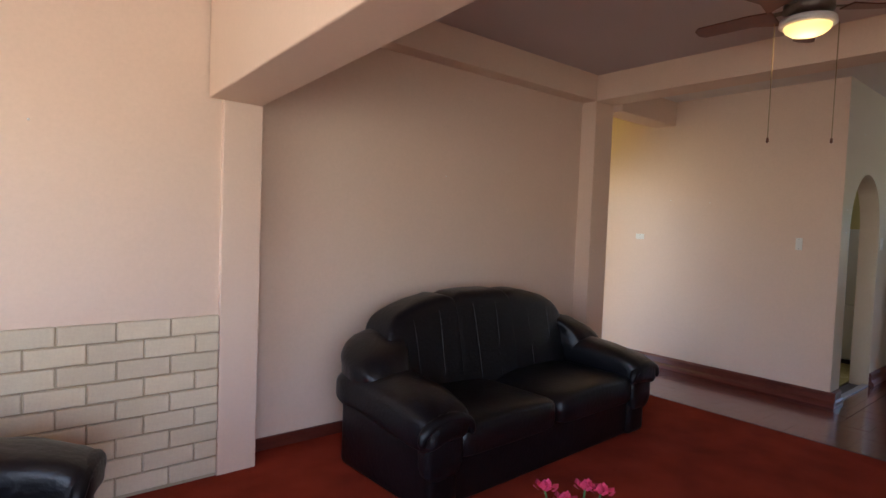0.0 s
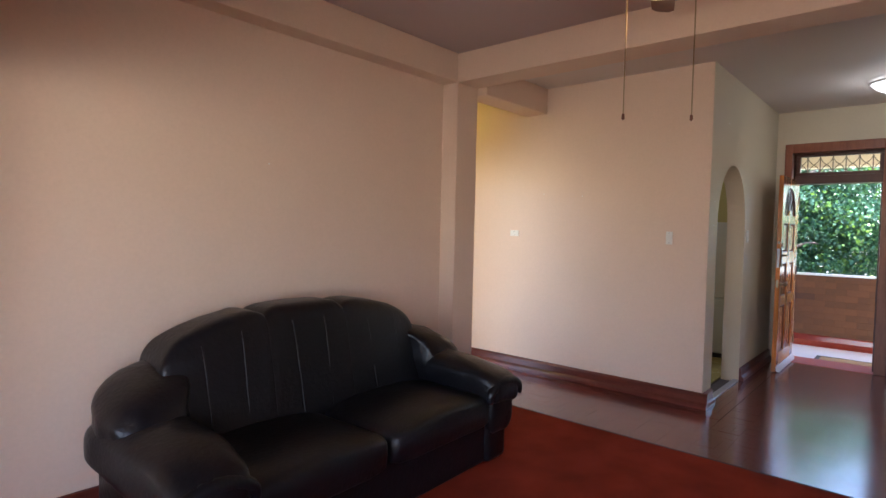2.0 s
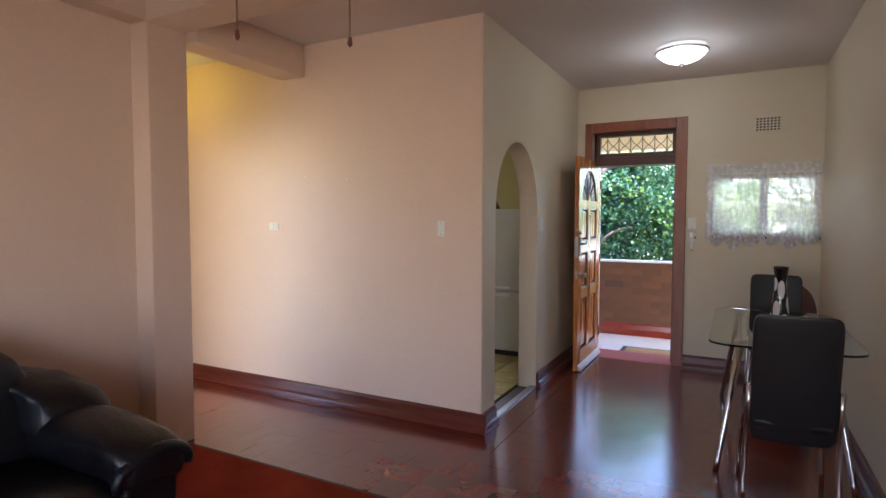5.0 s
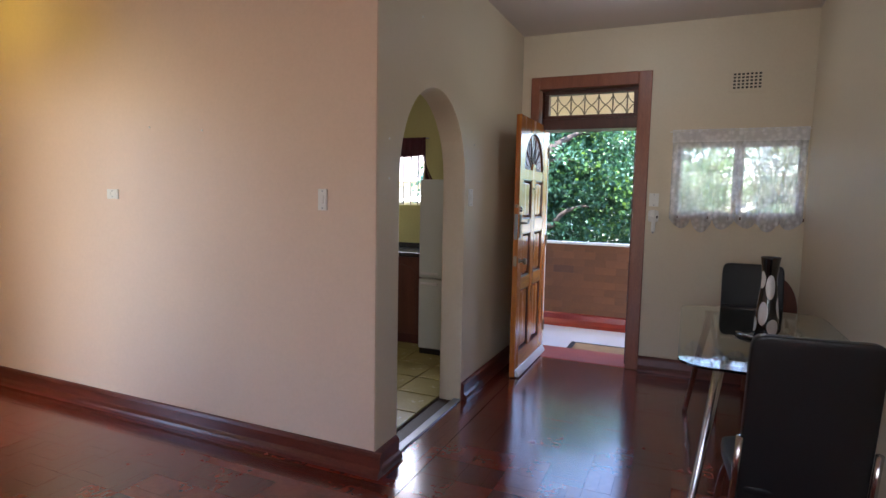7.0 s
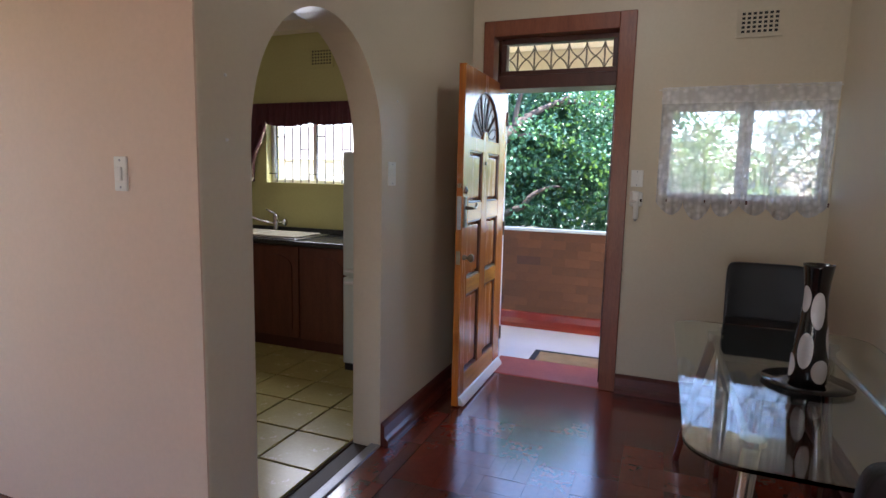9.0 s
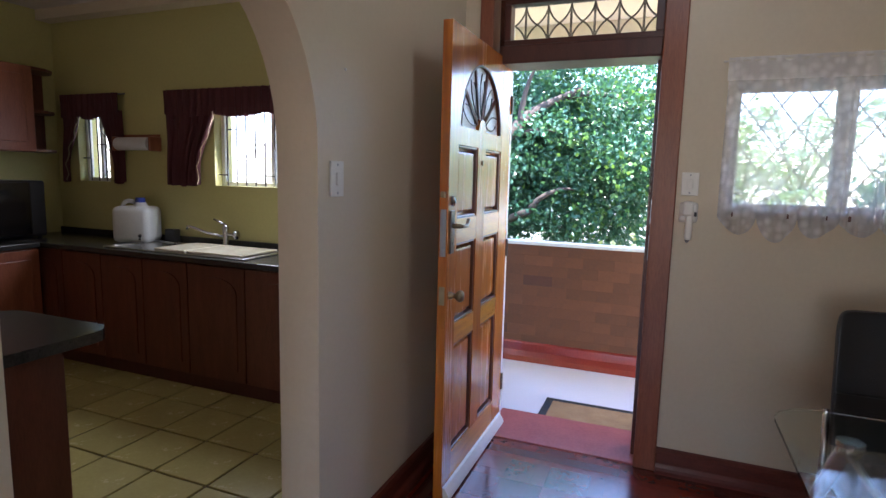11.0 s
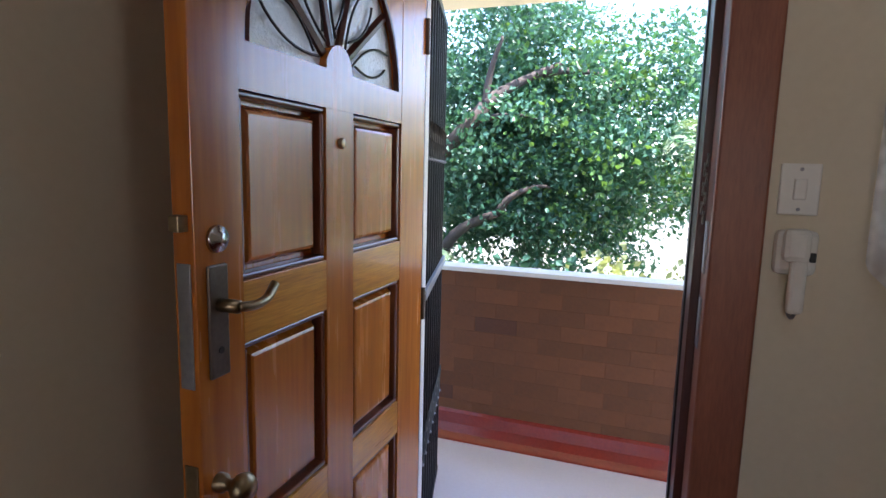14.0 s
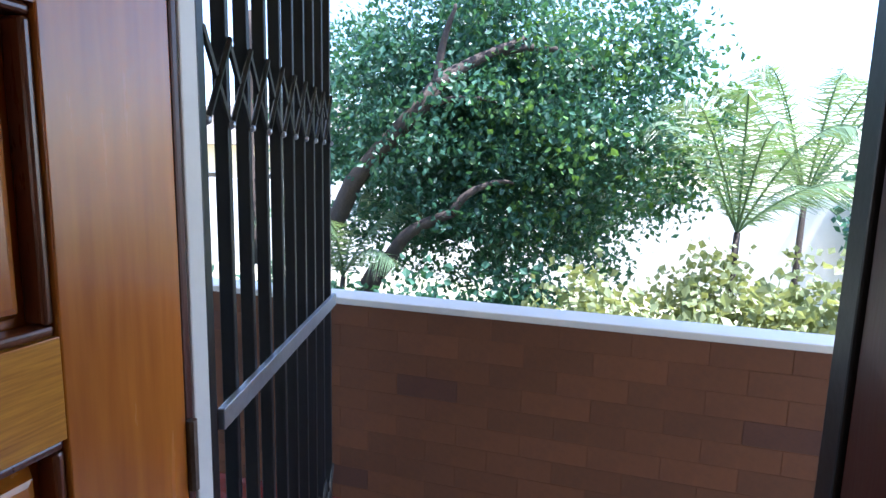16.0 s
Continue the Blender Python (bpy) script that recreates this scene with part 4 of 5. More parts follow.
for k in range(9):
    a, r = rng.uniform(0, 6.28), rng.uniform(0.02, 0.10)
    top = (r * math.cos(a), r * math.sin(a), rng.uniform(0.27, 0.34))
    part("stem", tube([(0.01 * math.cos(a), 0.01 * math.sin(a), 0.05), (top[0] * 0.5, top[1] * 0.5, 0.2), top], 0.003, 5), LEAFY, FV)
    bm = bmesh.new()
    for q in range(14):
        b, t = q * 2.4, q / 14
        c = Vector(top) + Vector((math.cos(b), math.sin(b), 0)) * 0.026 * t
        d = Vector((math.cos(b) * t, math.sin(b) * t, 1.1 - t)).normalized()
        u = d.cross(Vector((-math.sin(b), math.cos(b), 0.1))).normalized()
        w = d.cross(u).normalized()
        vs = [bm.verts.new(c + d * 0.0), bm.verts.new(c + d * 0.014 + w * 0.012), bm.verts.new(c + d * 0.026 + u * 0.004), bm.verts.new(c + d * 0.014 - w * 0.012)]
        bm.faces.new(vs)
    part("bloom", bm, PETAL, FV, "pink petals")

# ---- glass dining table and chairs ----
TB = thing("dining_table", "clear glass dining table with curved chrome legs", "dining table", (6.40, -0.30, 0.0))
outline = []
for cx0, cy0, a0 in ((0.64, 0.26, 0), (-0.64, 0.26, 90), (-0.64, -0.26, 180), (0.64, -0.26, 270)):
    for k in range(9):
        a = radians(a0 + k * 90 / 8)
        outline.append((cx0 + 0.12 * math.cos(a), cy0 + 0.13 * math.sin(a)))
for k, p in enumerate(outline):
    outline[k] = (p[0], p[1] + math.copysign(0.012, p[1]) * (1 - (p[0] / 0.76) ** 2))
bm = prism(outline, "z", 0.738, 0.750)
bmesh.ops.bevel(bm, geom=[e for e in bm.edges if abs(e.verts[0].co.z - e.verts[1].co.z) < 1e-5], offset=0.003, segments=2, affect="EDGES")
tt = part("tabletop", bm, TABLEG, TB, "clear greenish glass top")
tt.visible_shadow = False
for sx in (-1, 1):
    for sy in (-1, 1):
        pts = bez((sx * 0.56, sy * 0.22, 0.725), (sx * 0.72, sy * 0.26, 0.50), (sx * 0.80, sy * 0.335, 0.0), 14)
        lg = part("leg", tube(pts, 0.022, 14, None, [0.024 - 0.008 * i / 14 for i in range(15)]), CHROME, TB, "", True)
        part("pad", lathe([(0.0, 0.738), (0.035, 0.737), (0.035, 0.722), (0.02, 0.715), (0.0, 0.715)], 18, None, (sx * 0.56, sy * 0.22, 0)), CHROME, lg)
for sy in (-1, 1):
    part("stretcher", tube([(-0.56, sy * 0.22, 0.70), (0.56, sy * 0.22, 0.70)], 0.011, 8), CHROME, TB)


def dining_chair(at, turn):
    c = thing("dining_chair", "black vinyl dining chair with tubular chrome legs at the glass table", "dining chair", at, turn, "dining chairs")
    part("seat", pad((0.03, 0, 0.445), (0.21, 0.205, 0.035), 0.35, 0.3, 12, 40, None, None, 0.002), BLKUP, c, "", True)
    def lean(p):
        return Vector((p.x - 0.10 * (p.z + 0.32) / 0.64 + 0.02 * (p.y / 0.19) ** 2, p.y, p.z))
    part("backrest", pad((-0.15, 0, 0.675), (0.022, 0.19, 0.33), 0.16, 0.16, 20, 40, lean, None, 0.002), BLKUP, c, "", True)
    part("backrest_seam", tube([(-0.164, -0.185, 0.72), (-0.164, 0.185, 0.72)], 0.004, 6), BLKUP, c)
    for s in (-1, 1):
        pts = [Vector((-0.205, s * 0.198, 0.64))] + bez((-0.175, s * 0.20, 0.50), (-0.13, s * 0.205, 0.30), (-0.16, s * 0.21, 0.0), 8)
        part("leg", tube(pts, 0.0125, 10), CHROME, c, "rear chrome leg", True)
        pts = bez((0.10, s * 0.17, 0.415), (0.22, s * 0.20, 0.36), (0.21, s * 0.205, 0.0), 9)
        part("leg", tube(pts, 0.0125, 10), CHROME, c, "front chrome leg", True)
        part("side_rail", tube([(-0.15, s * 0.19, 0.405), (0.12, s * 0.175, 0.405)], 0.010, 8), CHROME, c)
    return c


dining_chair((5.44, -0.30, 0.0), 4)
dining_chair((7.30, -0.35, 0.0), 180)
RC = thing("wooden_chair", "brown wooden chair with a rounded back in the corner", "chair", (7.72, -0.52, 0.0), 180)
part("seat", pad((0, 0, 0.44), (0.17, 0.17, 0.02), 0.3, 0.5, 10, 30, None, None, 0.0), CABW, RC, "", True)
rb = [(0.17 * math.cos(a), 0.62 + 0.28 * math.sin(a)) for a in (math.pi * i / 16 for i in range(17))] + [(-0.14, 0.50), (0.14, 0.50)]
part("backrest", prism(rb, "x", -0.185, -0.16), CABW, RC)
for sx in (-1, 1):
    for sy in (-1, 1):
        part("leg", tube([(sx * 0.12, sy * 0.12, 0.43), (sx * 0.15, sy * 0.15, 0.0)], 0.016, 10), CABW, RC)

VX, VY = 6.36, -0.31
DS = thing("vase_dish", "round dark glass dish on the glass table", "dish", (VX, VY, 0.7505))
part("dish", lathe([(0.0, 0.0), (0.07, 0.0), (0.135, 0.008), (0.137, 0.011), (0.07, 0.005), (0.0, 0.004)], 40), BLACKC, DS, "", True)
VS = thing("table_vase", "tall black ceramic vase with white oval spots on a dish", "vase", (VX, VY, 0.7555))
prof = [(0.0, 0.0), (0.050, 0.0), (0.056, 0.01), (0.054, 0.08), (0.045, 0.17), (0.036, 0.25), (0.034, 0.30), (0.038, 0.35), (0.044, 0.395), (0.046, 0.405), (0.042, 0.405), (0.036, 0.36), (0.0, 0.30)]
part("body", lathe(prof, 36), BLACKC, VS, "", True)


def vase_r(z):
    pts = [(0.056, 0.01), (0.054, 0.08), (0.045, 0.17), (0.036, 0.25), (0.034, 0.30), (0.038, 0.35), (0.044, 0.395)]
    for (r0, z0), (r1, z1) in zip(pts, pts[1:]):
        if z <= z1:
            return r0 + (r1 - r0) * (z - z0) / (z1 - z0)
    return 0.044


for ang, z0, w, h in ((205, 0.055, 0.030, 0.040), (150, 0.12, 0.024, 0.060), (185, 0.255, 0.022, 0.062), (250, 0.15, 0.022, 0.055), (95, 0.06, 0.028, 0.04), (60, 0.2, 0.02, 0.06), (320, 0.07, 0.028, 0.045), (10, 0.24, 0.02, 0.06), (120, 0.29, 0.018, 0.045), (270, 0.30, 0.018, 0.04)):
    bm = bmesh.new()
    def on(u, v):
        z = max(0.012, z0 + v * h)
        r = vase_r(z) + 0.0012
        a = radians(ang) + u * w / r
        return (r * math.cos(a), r * math.sin(a), z)
    rings = [[bm.verts.new(on(0, 0))]]
    for q in (0.35, 0.7, 1.0):
        rings.append([bm.verts.new(on(q * math.cos(2 * math.pi * k / 20), q * math.sin(2 * math.pi * k / 20))) for k in range(20)])
    for k in range(20):
        j = (k + 1) % 20
        bm.faces.new((rings[0][0], rings[1][k], rings[1][j]))
        for a, b in ((1, 2), (2, 3)):
            bm.faces.new((rings[a][k], rings[b][k], rings[b][j], rings[a][j]))
    part("spot", bm, WHITEC, VS, "white glazed oval", True)

# ---- kitchen ----
def cabinet(y0, y1, doors):
    c = thing("base_cabinet", "brown wooden kitchen base cabinet with arched panel doors", "cabinet", (7.86, (y0 + y1) / 2, 0.0), 0, "kitchen cabinets")
    w = (y1 - y0) / 2
    part("body", bx(0.02, 0.53, -w + 0.001, w - 0.001, 0.10, 0.86), CABW, c)
    part("plinth", bx(0.04, 0.50, -w + 0.001, w - 0.001, -0.003, 0.099), DARKW, c, "dark plinth")
    for k in range(doors):
        a = -w + 2 * w * k / doors + 0.004
        b = -w + 2 * w * (k + 1) / doors - 0.004
        d = part("door", bx(0.0, 0.019, a, b, 0.11, 0.85, 0.003), CABW, c)
        m, h = (a + b) / 2, (b - a) / 2 - 0.06
        pts = [(m - h, 0.18), (m + h, 0.18), (m + h, 0.68)] + [(m + h * math.cos(q), 0.68 + 0.10 * math.sin(q)) for q in (math.pi * i / 10 for i in range(1, 10))] + [(m - h, 0.68)]
        part("field", prism(pts, "x", -0.008, -0.0005), CABW, d, "raised arched field")


for y0, y1, n in ((2.36, 3.30, 2), (3.30, 4.10, 2), (4.10, 4.90, 2)):
    cabinet(y0, y1, n)
setting("worktop", bx(7.82, 8.398, 2.34, 5.268, 0.862, 0.90, 0.006), GRAN, "dark speckled kitchen worktop with splash edge", "worktop")
setting("splashback", bx(8.375, 8.398, 2.34, 5.268, 0.90, 0.945, 0.004), GRAN, "dark upstand behind the worktop", "trim")
SK = thing("kitchen_sink", "stainless steel kitchen sink with a deep bowl in the worktop", "sink", (8.10, 3.46, 0.90))
bm = bmesh.new()
for a in ((-0.23, 0.23, -0.62, -0.58), (-0.23, 0.23, 0.58, 0.62), (-0.23, -0.19, -0.58, 0.58), (0.17, 0.23, -0.58, 0.58), (-0.19, 0.17, 0.16, 0.22)):
    bx(*a, 0.0, 0.010, 0.004, bm)
part("rim", bm, STEEL, SK)
part("bowl", bx(-0.19, 0.17, 0.22, 0.58, 0.0, 0.002), STEEL, SK, "steel bowl floor")
part("drainer", bx(-0.19, 0.17, -0.58, 0.16, 0.0, 0.006, 0.002), STEEL, SK)
for y0, y1, z in ((-0.56, -0.12, 0.010), (-0.10, 0.17, 0.010)):
    cb = thing("cutting_board", "cream plastic cutting board lying on the sink drainer", "cutting board", (8.10, 3.46 + (y0 + y1) / 2, 0.90 + z), 0, "cutting boards")
    part("board", bx(-0.20, 0.17, -(y1 - y0) / 2, (y1 - y0) / 2, 0.0, 0.014, 0.006), CREAMS, cb)
TP = thing("mixer_tap", "chrome kitchen mixer tap with a long spout on the sink", "tap", (8.34, 3.42, 0.90))
part("body", lathe([(0.0, 0), (0.03, 0), (0.03, 0.01), (0.02, 0.02), (0.022, 0.10), (0.026, 0.14), (0.0, 0.17)], 20), CHROME, TP, "", True)
part("spout", tube([(0, 0.0, 0.07), (-0.06, 0.12, 0.10), (-0.10, 0.22, 0.14), (-0.11, 0.25, 0.145), (-0.112, 0.255, 0.12)], 0.010, 10), CHROME, TP, "", True)
part("lever", tube([(0, 0, 0.16), (-0.03, 0.08, 0.20)], 0.008, 8), CHROME, TP, "", True)
part("handwheel", lathe([(0, 0), (0.03, 0.0), (0.034, 0.012), (0.02, 0.025), (0, 0.025)], 16), CHROME, TP, "", True, pose(0, -0.09, 0.09, 90, 0, 0))
part("arm", tube([(0, 0.0, 0.09), (0, -0.09, 0.09)], 0.011, 8), CHROME, TP)
JG = thing("water_jug", "milky plastic water container with a blue cap and black tap", "water container", (8.22, 4.16, 0.90), 20)
part("body", bx(-0.11, 0.11, -0.14, 0.14, 0.0, 0.27, 0.04, seg=3), JUG, JG, "", True)
part("neck", lathe([(0.06, 0.25), (0.035, 0.30), (0.03, 0.31)], 16, None, (0, -0.03, 0)), JUG, JG, "", True)
part("cap", lathe([(0.0, 0.335), (0.034, 0.335), (0.036, 0.30), (0.0, 0.30)], 16, None, (0, -0.03, 0)), BLUE, JG, "blue screw cap")
part("grip", tube(bez((0, 0.11, 0.25), (0, 0.10, 0.33), (0, 0.02, 0.30), 8), 0.016, 8), JUG, JG, "", True)
part("spigot", tube([(-0.11, -0.08, 0.06), (-0.15, -0.10, 0.06), (-0.15, -0.10, 0.03)], 0.012, 8), IRON, JG, "black plastic tap")
BX = thing("black_box", "small black box on the worktop beside the sink", "box", (8.33, 3.93, 0.90))
part("body", bx(-0.03, 0.03, -0.05, 0.05, 0, 0.10, 0.008), IRON, BX)
PT = thing("paper_towel_holder", "wooden paper towel holder with a white roll on the wall", "towel holder", (8.398, 4.25, 1.64))
part("roll", tube([(-0.07, -0.13, 0), (-0.07, 0.21, 0)], 0.05, 20), PAPER, PT, "white paper roll")
for y in (-0.16, 0.225):
    part("bracket", bx(-0.11, 0.0, y - 0.012, y + 0.012, -0.055, 0.055, 0.01), FRAMEW, PT, "pale wooden bracket")
part("back_board", bx(-0.012, -0.0005, -0.16, 0.225, 0.05, 0.075, 0.003), FRAMEW, PT)


def kitchen_window(name, y0, y1):
    w = thing(name, "white kitchen window with black burglar bars", "window", kind="structure")
    for a in ((y0, y0 + 0.03, 1.34, 1.92), (y1 - 0.03, y1, 1.34, 1.92), (y0 + 0.03, y1 - 0.03, 1.89, 1.92), (y0 + 0.03, y1 - 0.03, 1.34, 1.37), ((y0 + y1) / 2 - 0.015, (y0 + y1) / 2 + 0.015, 1.37, 1.89)):
        part("window_frame", bx(8.47, 8.51, *a, 0.003), WHITE, w)
    p = part("pane", bx(8.49, 8.493, y0 + 0.03, y1 - 0.03, 1.37, 1.89), CLEAR, w)
    p.visible_shadow = False
    n = max(3, round((y1 - y0) / 0.085))
    for k in range(1, n):
        y = y0 + (y1 - y0) * k / n
        part("burglar_bar", tube([(8.44, y, 1.345), (8.44, y, 1.915)], 0.006, 6), IRON, w, "black iron bar")
    for k in range(n):
        y = y0 + (y1 - y0) * k / n
        z = 1.42 + 0.11 * ((k * 2) % 5)
        part("cross_bar", tube([(8.44, y, z), (8.44, y + (y1 - y0) / n, z)], 0.005, 6), IRON, w)


kitchen_window("window_2", 2.62, 3.56)
kitchen_window("window_3", 4.66, 5.02)


def maroon(y_hi, y_lo, o_hi, o_lo):
    c = thing("kitchen_curtain", "gathered maroon kitchen curtain tied back round the window", "curtain", group="kitchen curtains")
    part("valance", cloth(y_hi, y_lo, 1.86, 2.035, 8.345, 0.016, 17 * (y_hi - y_lo), 0.03, 110, 6), MAROON, c, "", True)
    for a, b, pull in ((y_hi, o_hi, -0.06), (o_lo, y_lo, 0.06)):
        if abs(a - b) > 0.02:
            def tie(u, t, y, a=a, b=b, pull=pull):
                edge = u if pull < 0 else 1 - u
                return y - pull * 2.6 * edge * math.sin(min(1.0, t / 0.8) * math.pi / 2) ** 2
            part("drape", cloth(a, b, 1.345, 1.90, 8.362, 0.022, 17 * abs(a - b), 0.02, 64, 14, tie), MAROON, c, "", True)
    for a, b, pull in ((y_hi, o_hi, -0.06), (o_lo, y_lo, 0.06)):
        if abs(a - b) > 0.02:
            e = a if pull > 0 else b
            hem = [(8.345 + 0.012 * math.sin(k * 1.9), e - pull * 2.6 * math.sin(min(1.0, k / 9.6) * math.pi / 2) ** 2, 1.87 - 0.525 * k / 12) for k in range(13)]
            part("gold_trim", tube(hem, 0.004, 6), BRASS, c, "thin gold edging")
    part("rod", tube([(8.385, y_hi + 0.02, 2.03), (8.385, y_lo - 0.02, 2.03)], 0.006, 8), GALV, c, "thin curtain rod")


maroon(3.99, 2.58, 3.52, 2.62)
maroon(5.14, 4.46, 4.94, 4.70)
FG = thing("fridge_freezer", "pale enamel fridge-freezer with two doors beside the arch", "fridge", (7.62, 1.99, 0.0))
part("body", bx(0.045, 0.62, -0.29, 0.29, 0.02, 1.585, 0.01), FRIDGE, FG)
for z0, z1 in ((0.06, 0.695), (0.705, 1.58)):
    d = part("door", bx(0.0, 0.042, -0.29, 0.29, z0, z1, 0.012, seg=3), FRIDGE, FG, "", True)
    zz = z1 - 0.04 if z0 < 0.5 else z0 + 0.04
    part("handle", bx(-0.018, 0.002, 0.10, 0.27, zz - 0.012, zz + 0.012, 0.006), WHITE, d)
part("grille", bx(0.01, 0.045, -0.28, 0.28, 0.0, 0.055, 0.003), IRON, FG, "dark base grille")
SH = thing("wall_shelf_unit", "brown wooden open end shelf with rounded corners on the wall", "shelf", (8.04, 5.265, 1.56))
part("back_panel", bx(0.0, 0.25, -0.012, 0, 0.0, 0.64), CABW, SH)
for z in (0.0, 0.30, 0.62):
    pts = [(0.0, -0.013), (0.26, -0.013), (0.26, -0.10), (0.21, -0.20), (0.12, -0.26), (0.0, -0.28)]
    part("shelf", prism(pts, "z", z, z + 0.022), CABW, SH)
WC = thing("wall_cupboard", "orange-brown wooden wall cupboard beside the open shelf", "cupboard", (8.036, 5.265, 1.56))
part("body", bx(-0.80, 0.0, -0.28, -0.001, 0.0, 0.64, 0.003), FRAMEW, WC)
for x in (-0.80, -0.40):
    d = part("door", bx(x + 0.004, x + 0.396, -0.30, -0.282, 0.004, 0.636, 0.004), FRAMEW, WC)
    part("field", bx(x + 0.07, x + 0.33, -0.307, -0.3005, 0.07, 0.57, 0.005), FRAMEW, d)
MO = thing("microwave_oven", "black microwave oven on the end worktop", "microwave", (7.84, 5.09, 0.9005))
part("body", bx(-0.24, 0.22, -0.14, 0.16, 0.012, 0.44, 0.012), IRON, MO)
part("door", bx(-0.23, 0.10, -0.156, -0.141, 0.03, 0.425, 0.005), BLACKC, MO, "black glass door")
part("control_panel", bx(0.105, 0.21, -0.152, -0.141, 0.03, 0.425, 0.003), IRON, MO)
for sx in (-0.2, 0.18):
    for sy in (-0.11, 0.13):
        part("foot", lathe([(0.0, 0.0), (0.015, 0.0), (0.015, 0.013), (0.0, 0.013)], 10, None, (sx, sy, 0)), RUBBER, MO)
setting("worktop_end", bx(5.69, 7.819, 4.66, 5.268, 0.862, 0.90, 0.006), GRAN, "dark speckled kitchen worktop along the end wall", "worktop")
for x0 in (5.72, 6.42, 7.12):
    ec = thing("base_cabinet", "orange-brown wooden kitchen base cabinet under the end worktop", "cabinet", (x0, 5.26, 0.0), 0, "kitchen cabinets")
    part("body", bx(0.001, 0.698, -0.56, 0.0, 0.10, 0.86), FRAMEW, ec)
    part("plinth", bx(0.001, 0.698, -0.52, 0.0, -0.003, 0.099), DARKW, ec, "dark plinth")
    for k in range(2):
        d = part("door", bx(0.35 * k + 0.004, 0.35 * k + 0.346, -0.58, -0.561, 0.11, 0.85, 0.003), FRAMEW, ec)
        part("field", bx(0.35 * k + 0.06, 0.35 * k + 0.29, -0.588, -0.5805, 0.18, 0.78, 0.005), FRAMEW, d, "raised field")
PN = thing("breakfast_counter", "short kitchen counter with a dark worktop and brown panels", "counter", (5.675, 2.48, 0.0))
part("body", bx(0.0, 0.66, -0.25, 0.25, 0.007, 0.86), CABW, PN)
corner = [(0.0, -0.29), (0.74, -0.29)] + [(0.74 + 0.09 * math.sin(a), -0.20 - 0.09 * math.cos(a)) for a in (math.pi / 2 * k / 6 for k in range(1, 7))] + [(0.83 - 0.09 + 0.09 * math.cos(a), 0.20 + 0.09 * math.sin(a)) for a in (math.pi / 2 * k / 6 for k in range(7))] + [(0.0, 0.29)]
part("top", prism(corner, "z", 0.862, 0.90), GRAN, PN, "dark speckled top")
for y0, y1 in ((-0.24, -0.01), (0.01, 0.24)):
    part("panel", bx(0.661, 0.676, y0, y1, 0.06, 0.84, 0.004), CABW, PN)
window_light("kitchen_window_light", (8.43, 3.09, 1.63), (6.5, 3.0, 1.2), 0.85, 0.5, 1.9, DAY)

# ---- porch mat ----
MT = thing("door_mat", "coir door mat with a black rubber border on the porch", "door mat", (8.60, 0.80, -0.018))
bm = bmesh.new()
for a in ((-0.18, 0.18, -0.32, -0.27), (-0.18, 0.18, 0.25, 0.30), (-0.18, -0.14, -0.27, 0.25), (0.13, 0.18, -0.27, 0.25)):
    bx(*a, 0.0, 0.010, 0.003, bm)
part("border", bm, RUBBER, MT, "black rubber border")
part("coir_centre", bx(-0.14, 0.13, -0.27, 0.25, 0.0, 0.013, 0.003), COIR, MT, "worn tan coir pile")
for k in range(22):
    y = -0.30 + k * 0.028
    part("stud", bx(0.145, 0.165, y - 0.007, y + 0.007, 0.010, 0.014, 0.002), RUBBER, MT)

# ---- garden ----
def leaves(centres, per, spread, size, seed, droop=0.3, aspect=0.42):
    """Many folded leaves scattered round clump centres: vertices and faces."""
    r = np.random.default_rng(seed)
    c = np.repeat(np.array(centres), per, axis=0)
    n = len(c)
    p = c + r.normal(size=(n, 3)) * np.array(spread)
    d = r.normal(size=(n, 3))
    d[:, 2] -= droop
    d /= np.linalg.norm(d, axis=1)[:, None]
    s = r.normal(size=(n, 3))
    s -= (s * d).sum(1)[:, None] * d
    s /= np.linalg.norm(s, axis=1)[:, None]
    up = np.cross(d, s)
    ln = size * r.uniform(0.6, 1.3, n)[:, None]
    v = np.stack([p, p + d * ln * 0.5 + s * ln * aspect + up * ln * 0.1, p + d * ln, p + d * ln * 0.5 - s * ln * aspect + up * ln * 0.1], 1).reshape(-1, 3)
    i = np.arange(n)[:, None] * 4
    return v, np.concatenate([i + [0, 1, 2], i + [0, 2, 3]], 0)


def leaf_part(name, vf, material, parent, label=""):
    me = bpy.data.meshes.new(name)
    v, f = vf
    me.from_pydata(v.tolist(), [], f.tolist())
    me.materials.append(material)
    ob = new(name, me)
    ob.parent = parent
    if label:
        ob["label"] = label
    return ob


def clumps(centre, radii, n, seed, hollow=0.35, low=None):
    """Clump centres inside an uneven ellipsoid, denser towards its skin."""
    r = np.random.default_rng(seed)
    out = []
    while len(out) < n:
        d = r.normal(size=3)
        d /= np.linalg.norm(d)
        q = (hollow + (1 - hollow) * r.random() ** 0.7) * (1 + 0.22 * noise.noise(Vector(d) * 2.3 + Vector((seed, 0, 0))))
        p = np.array(centre) + d * np.array(radii) * q
        if low is None or p[2] > low:
            out.append(p)
    return out


def limb(p0, p1, p2, r0, r1, bm=None):
    pts = bez(p0, p1, p2, 10)
    pts = [p + Vector((noise.noise(p * 1.7), noise.noise(p * 1.7 + Vector((5, 0, 0))), 0)) * 0.09 * (0 < i < 10) for i, p in enumerate(pts)]
    return tube(pts, r0, 9, bm, [r0 + (r1 - r0) * i / 10 for i in range(11)])


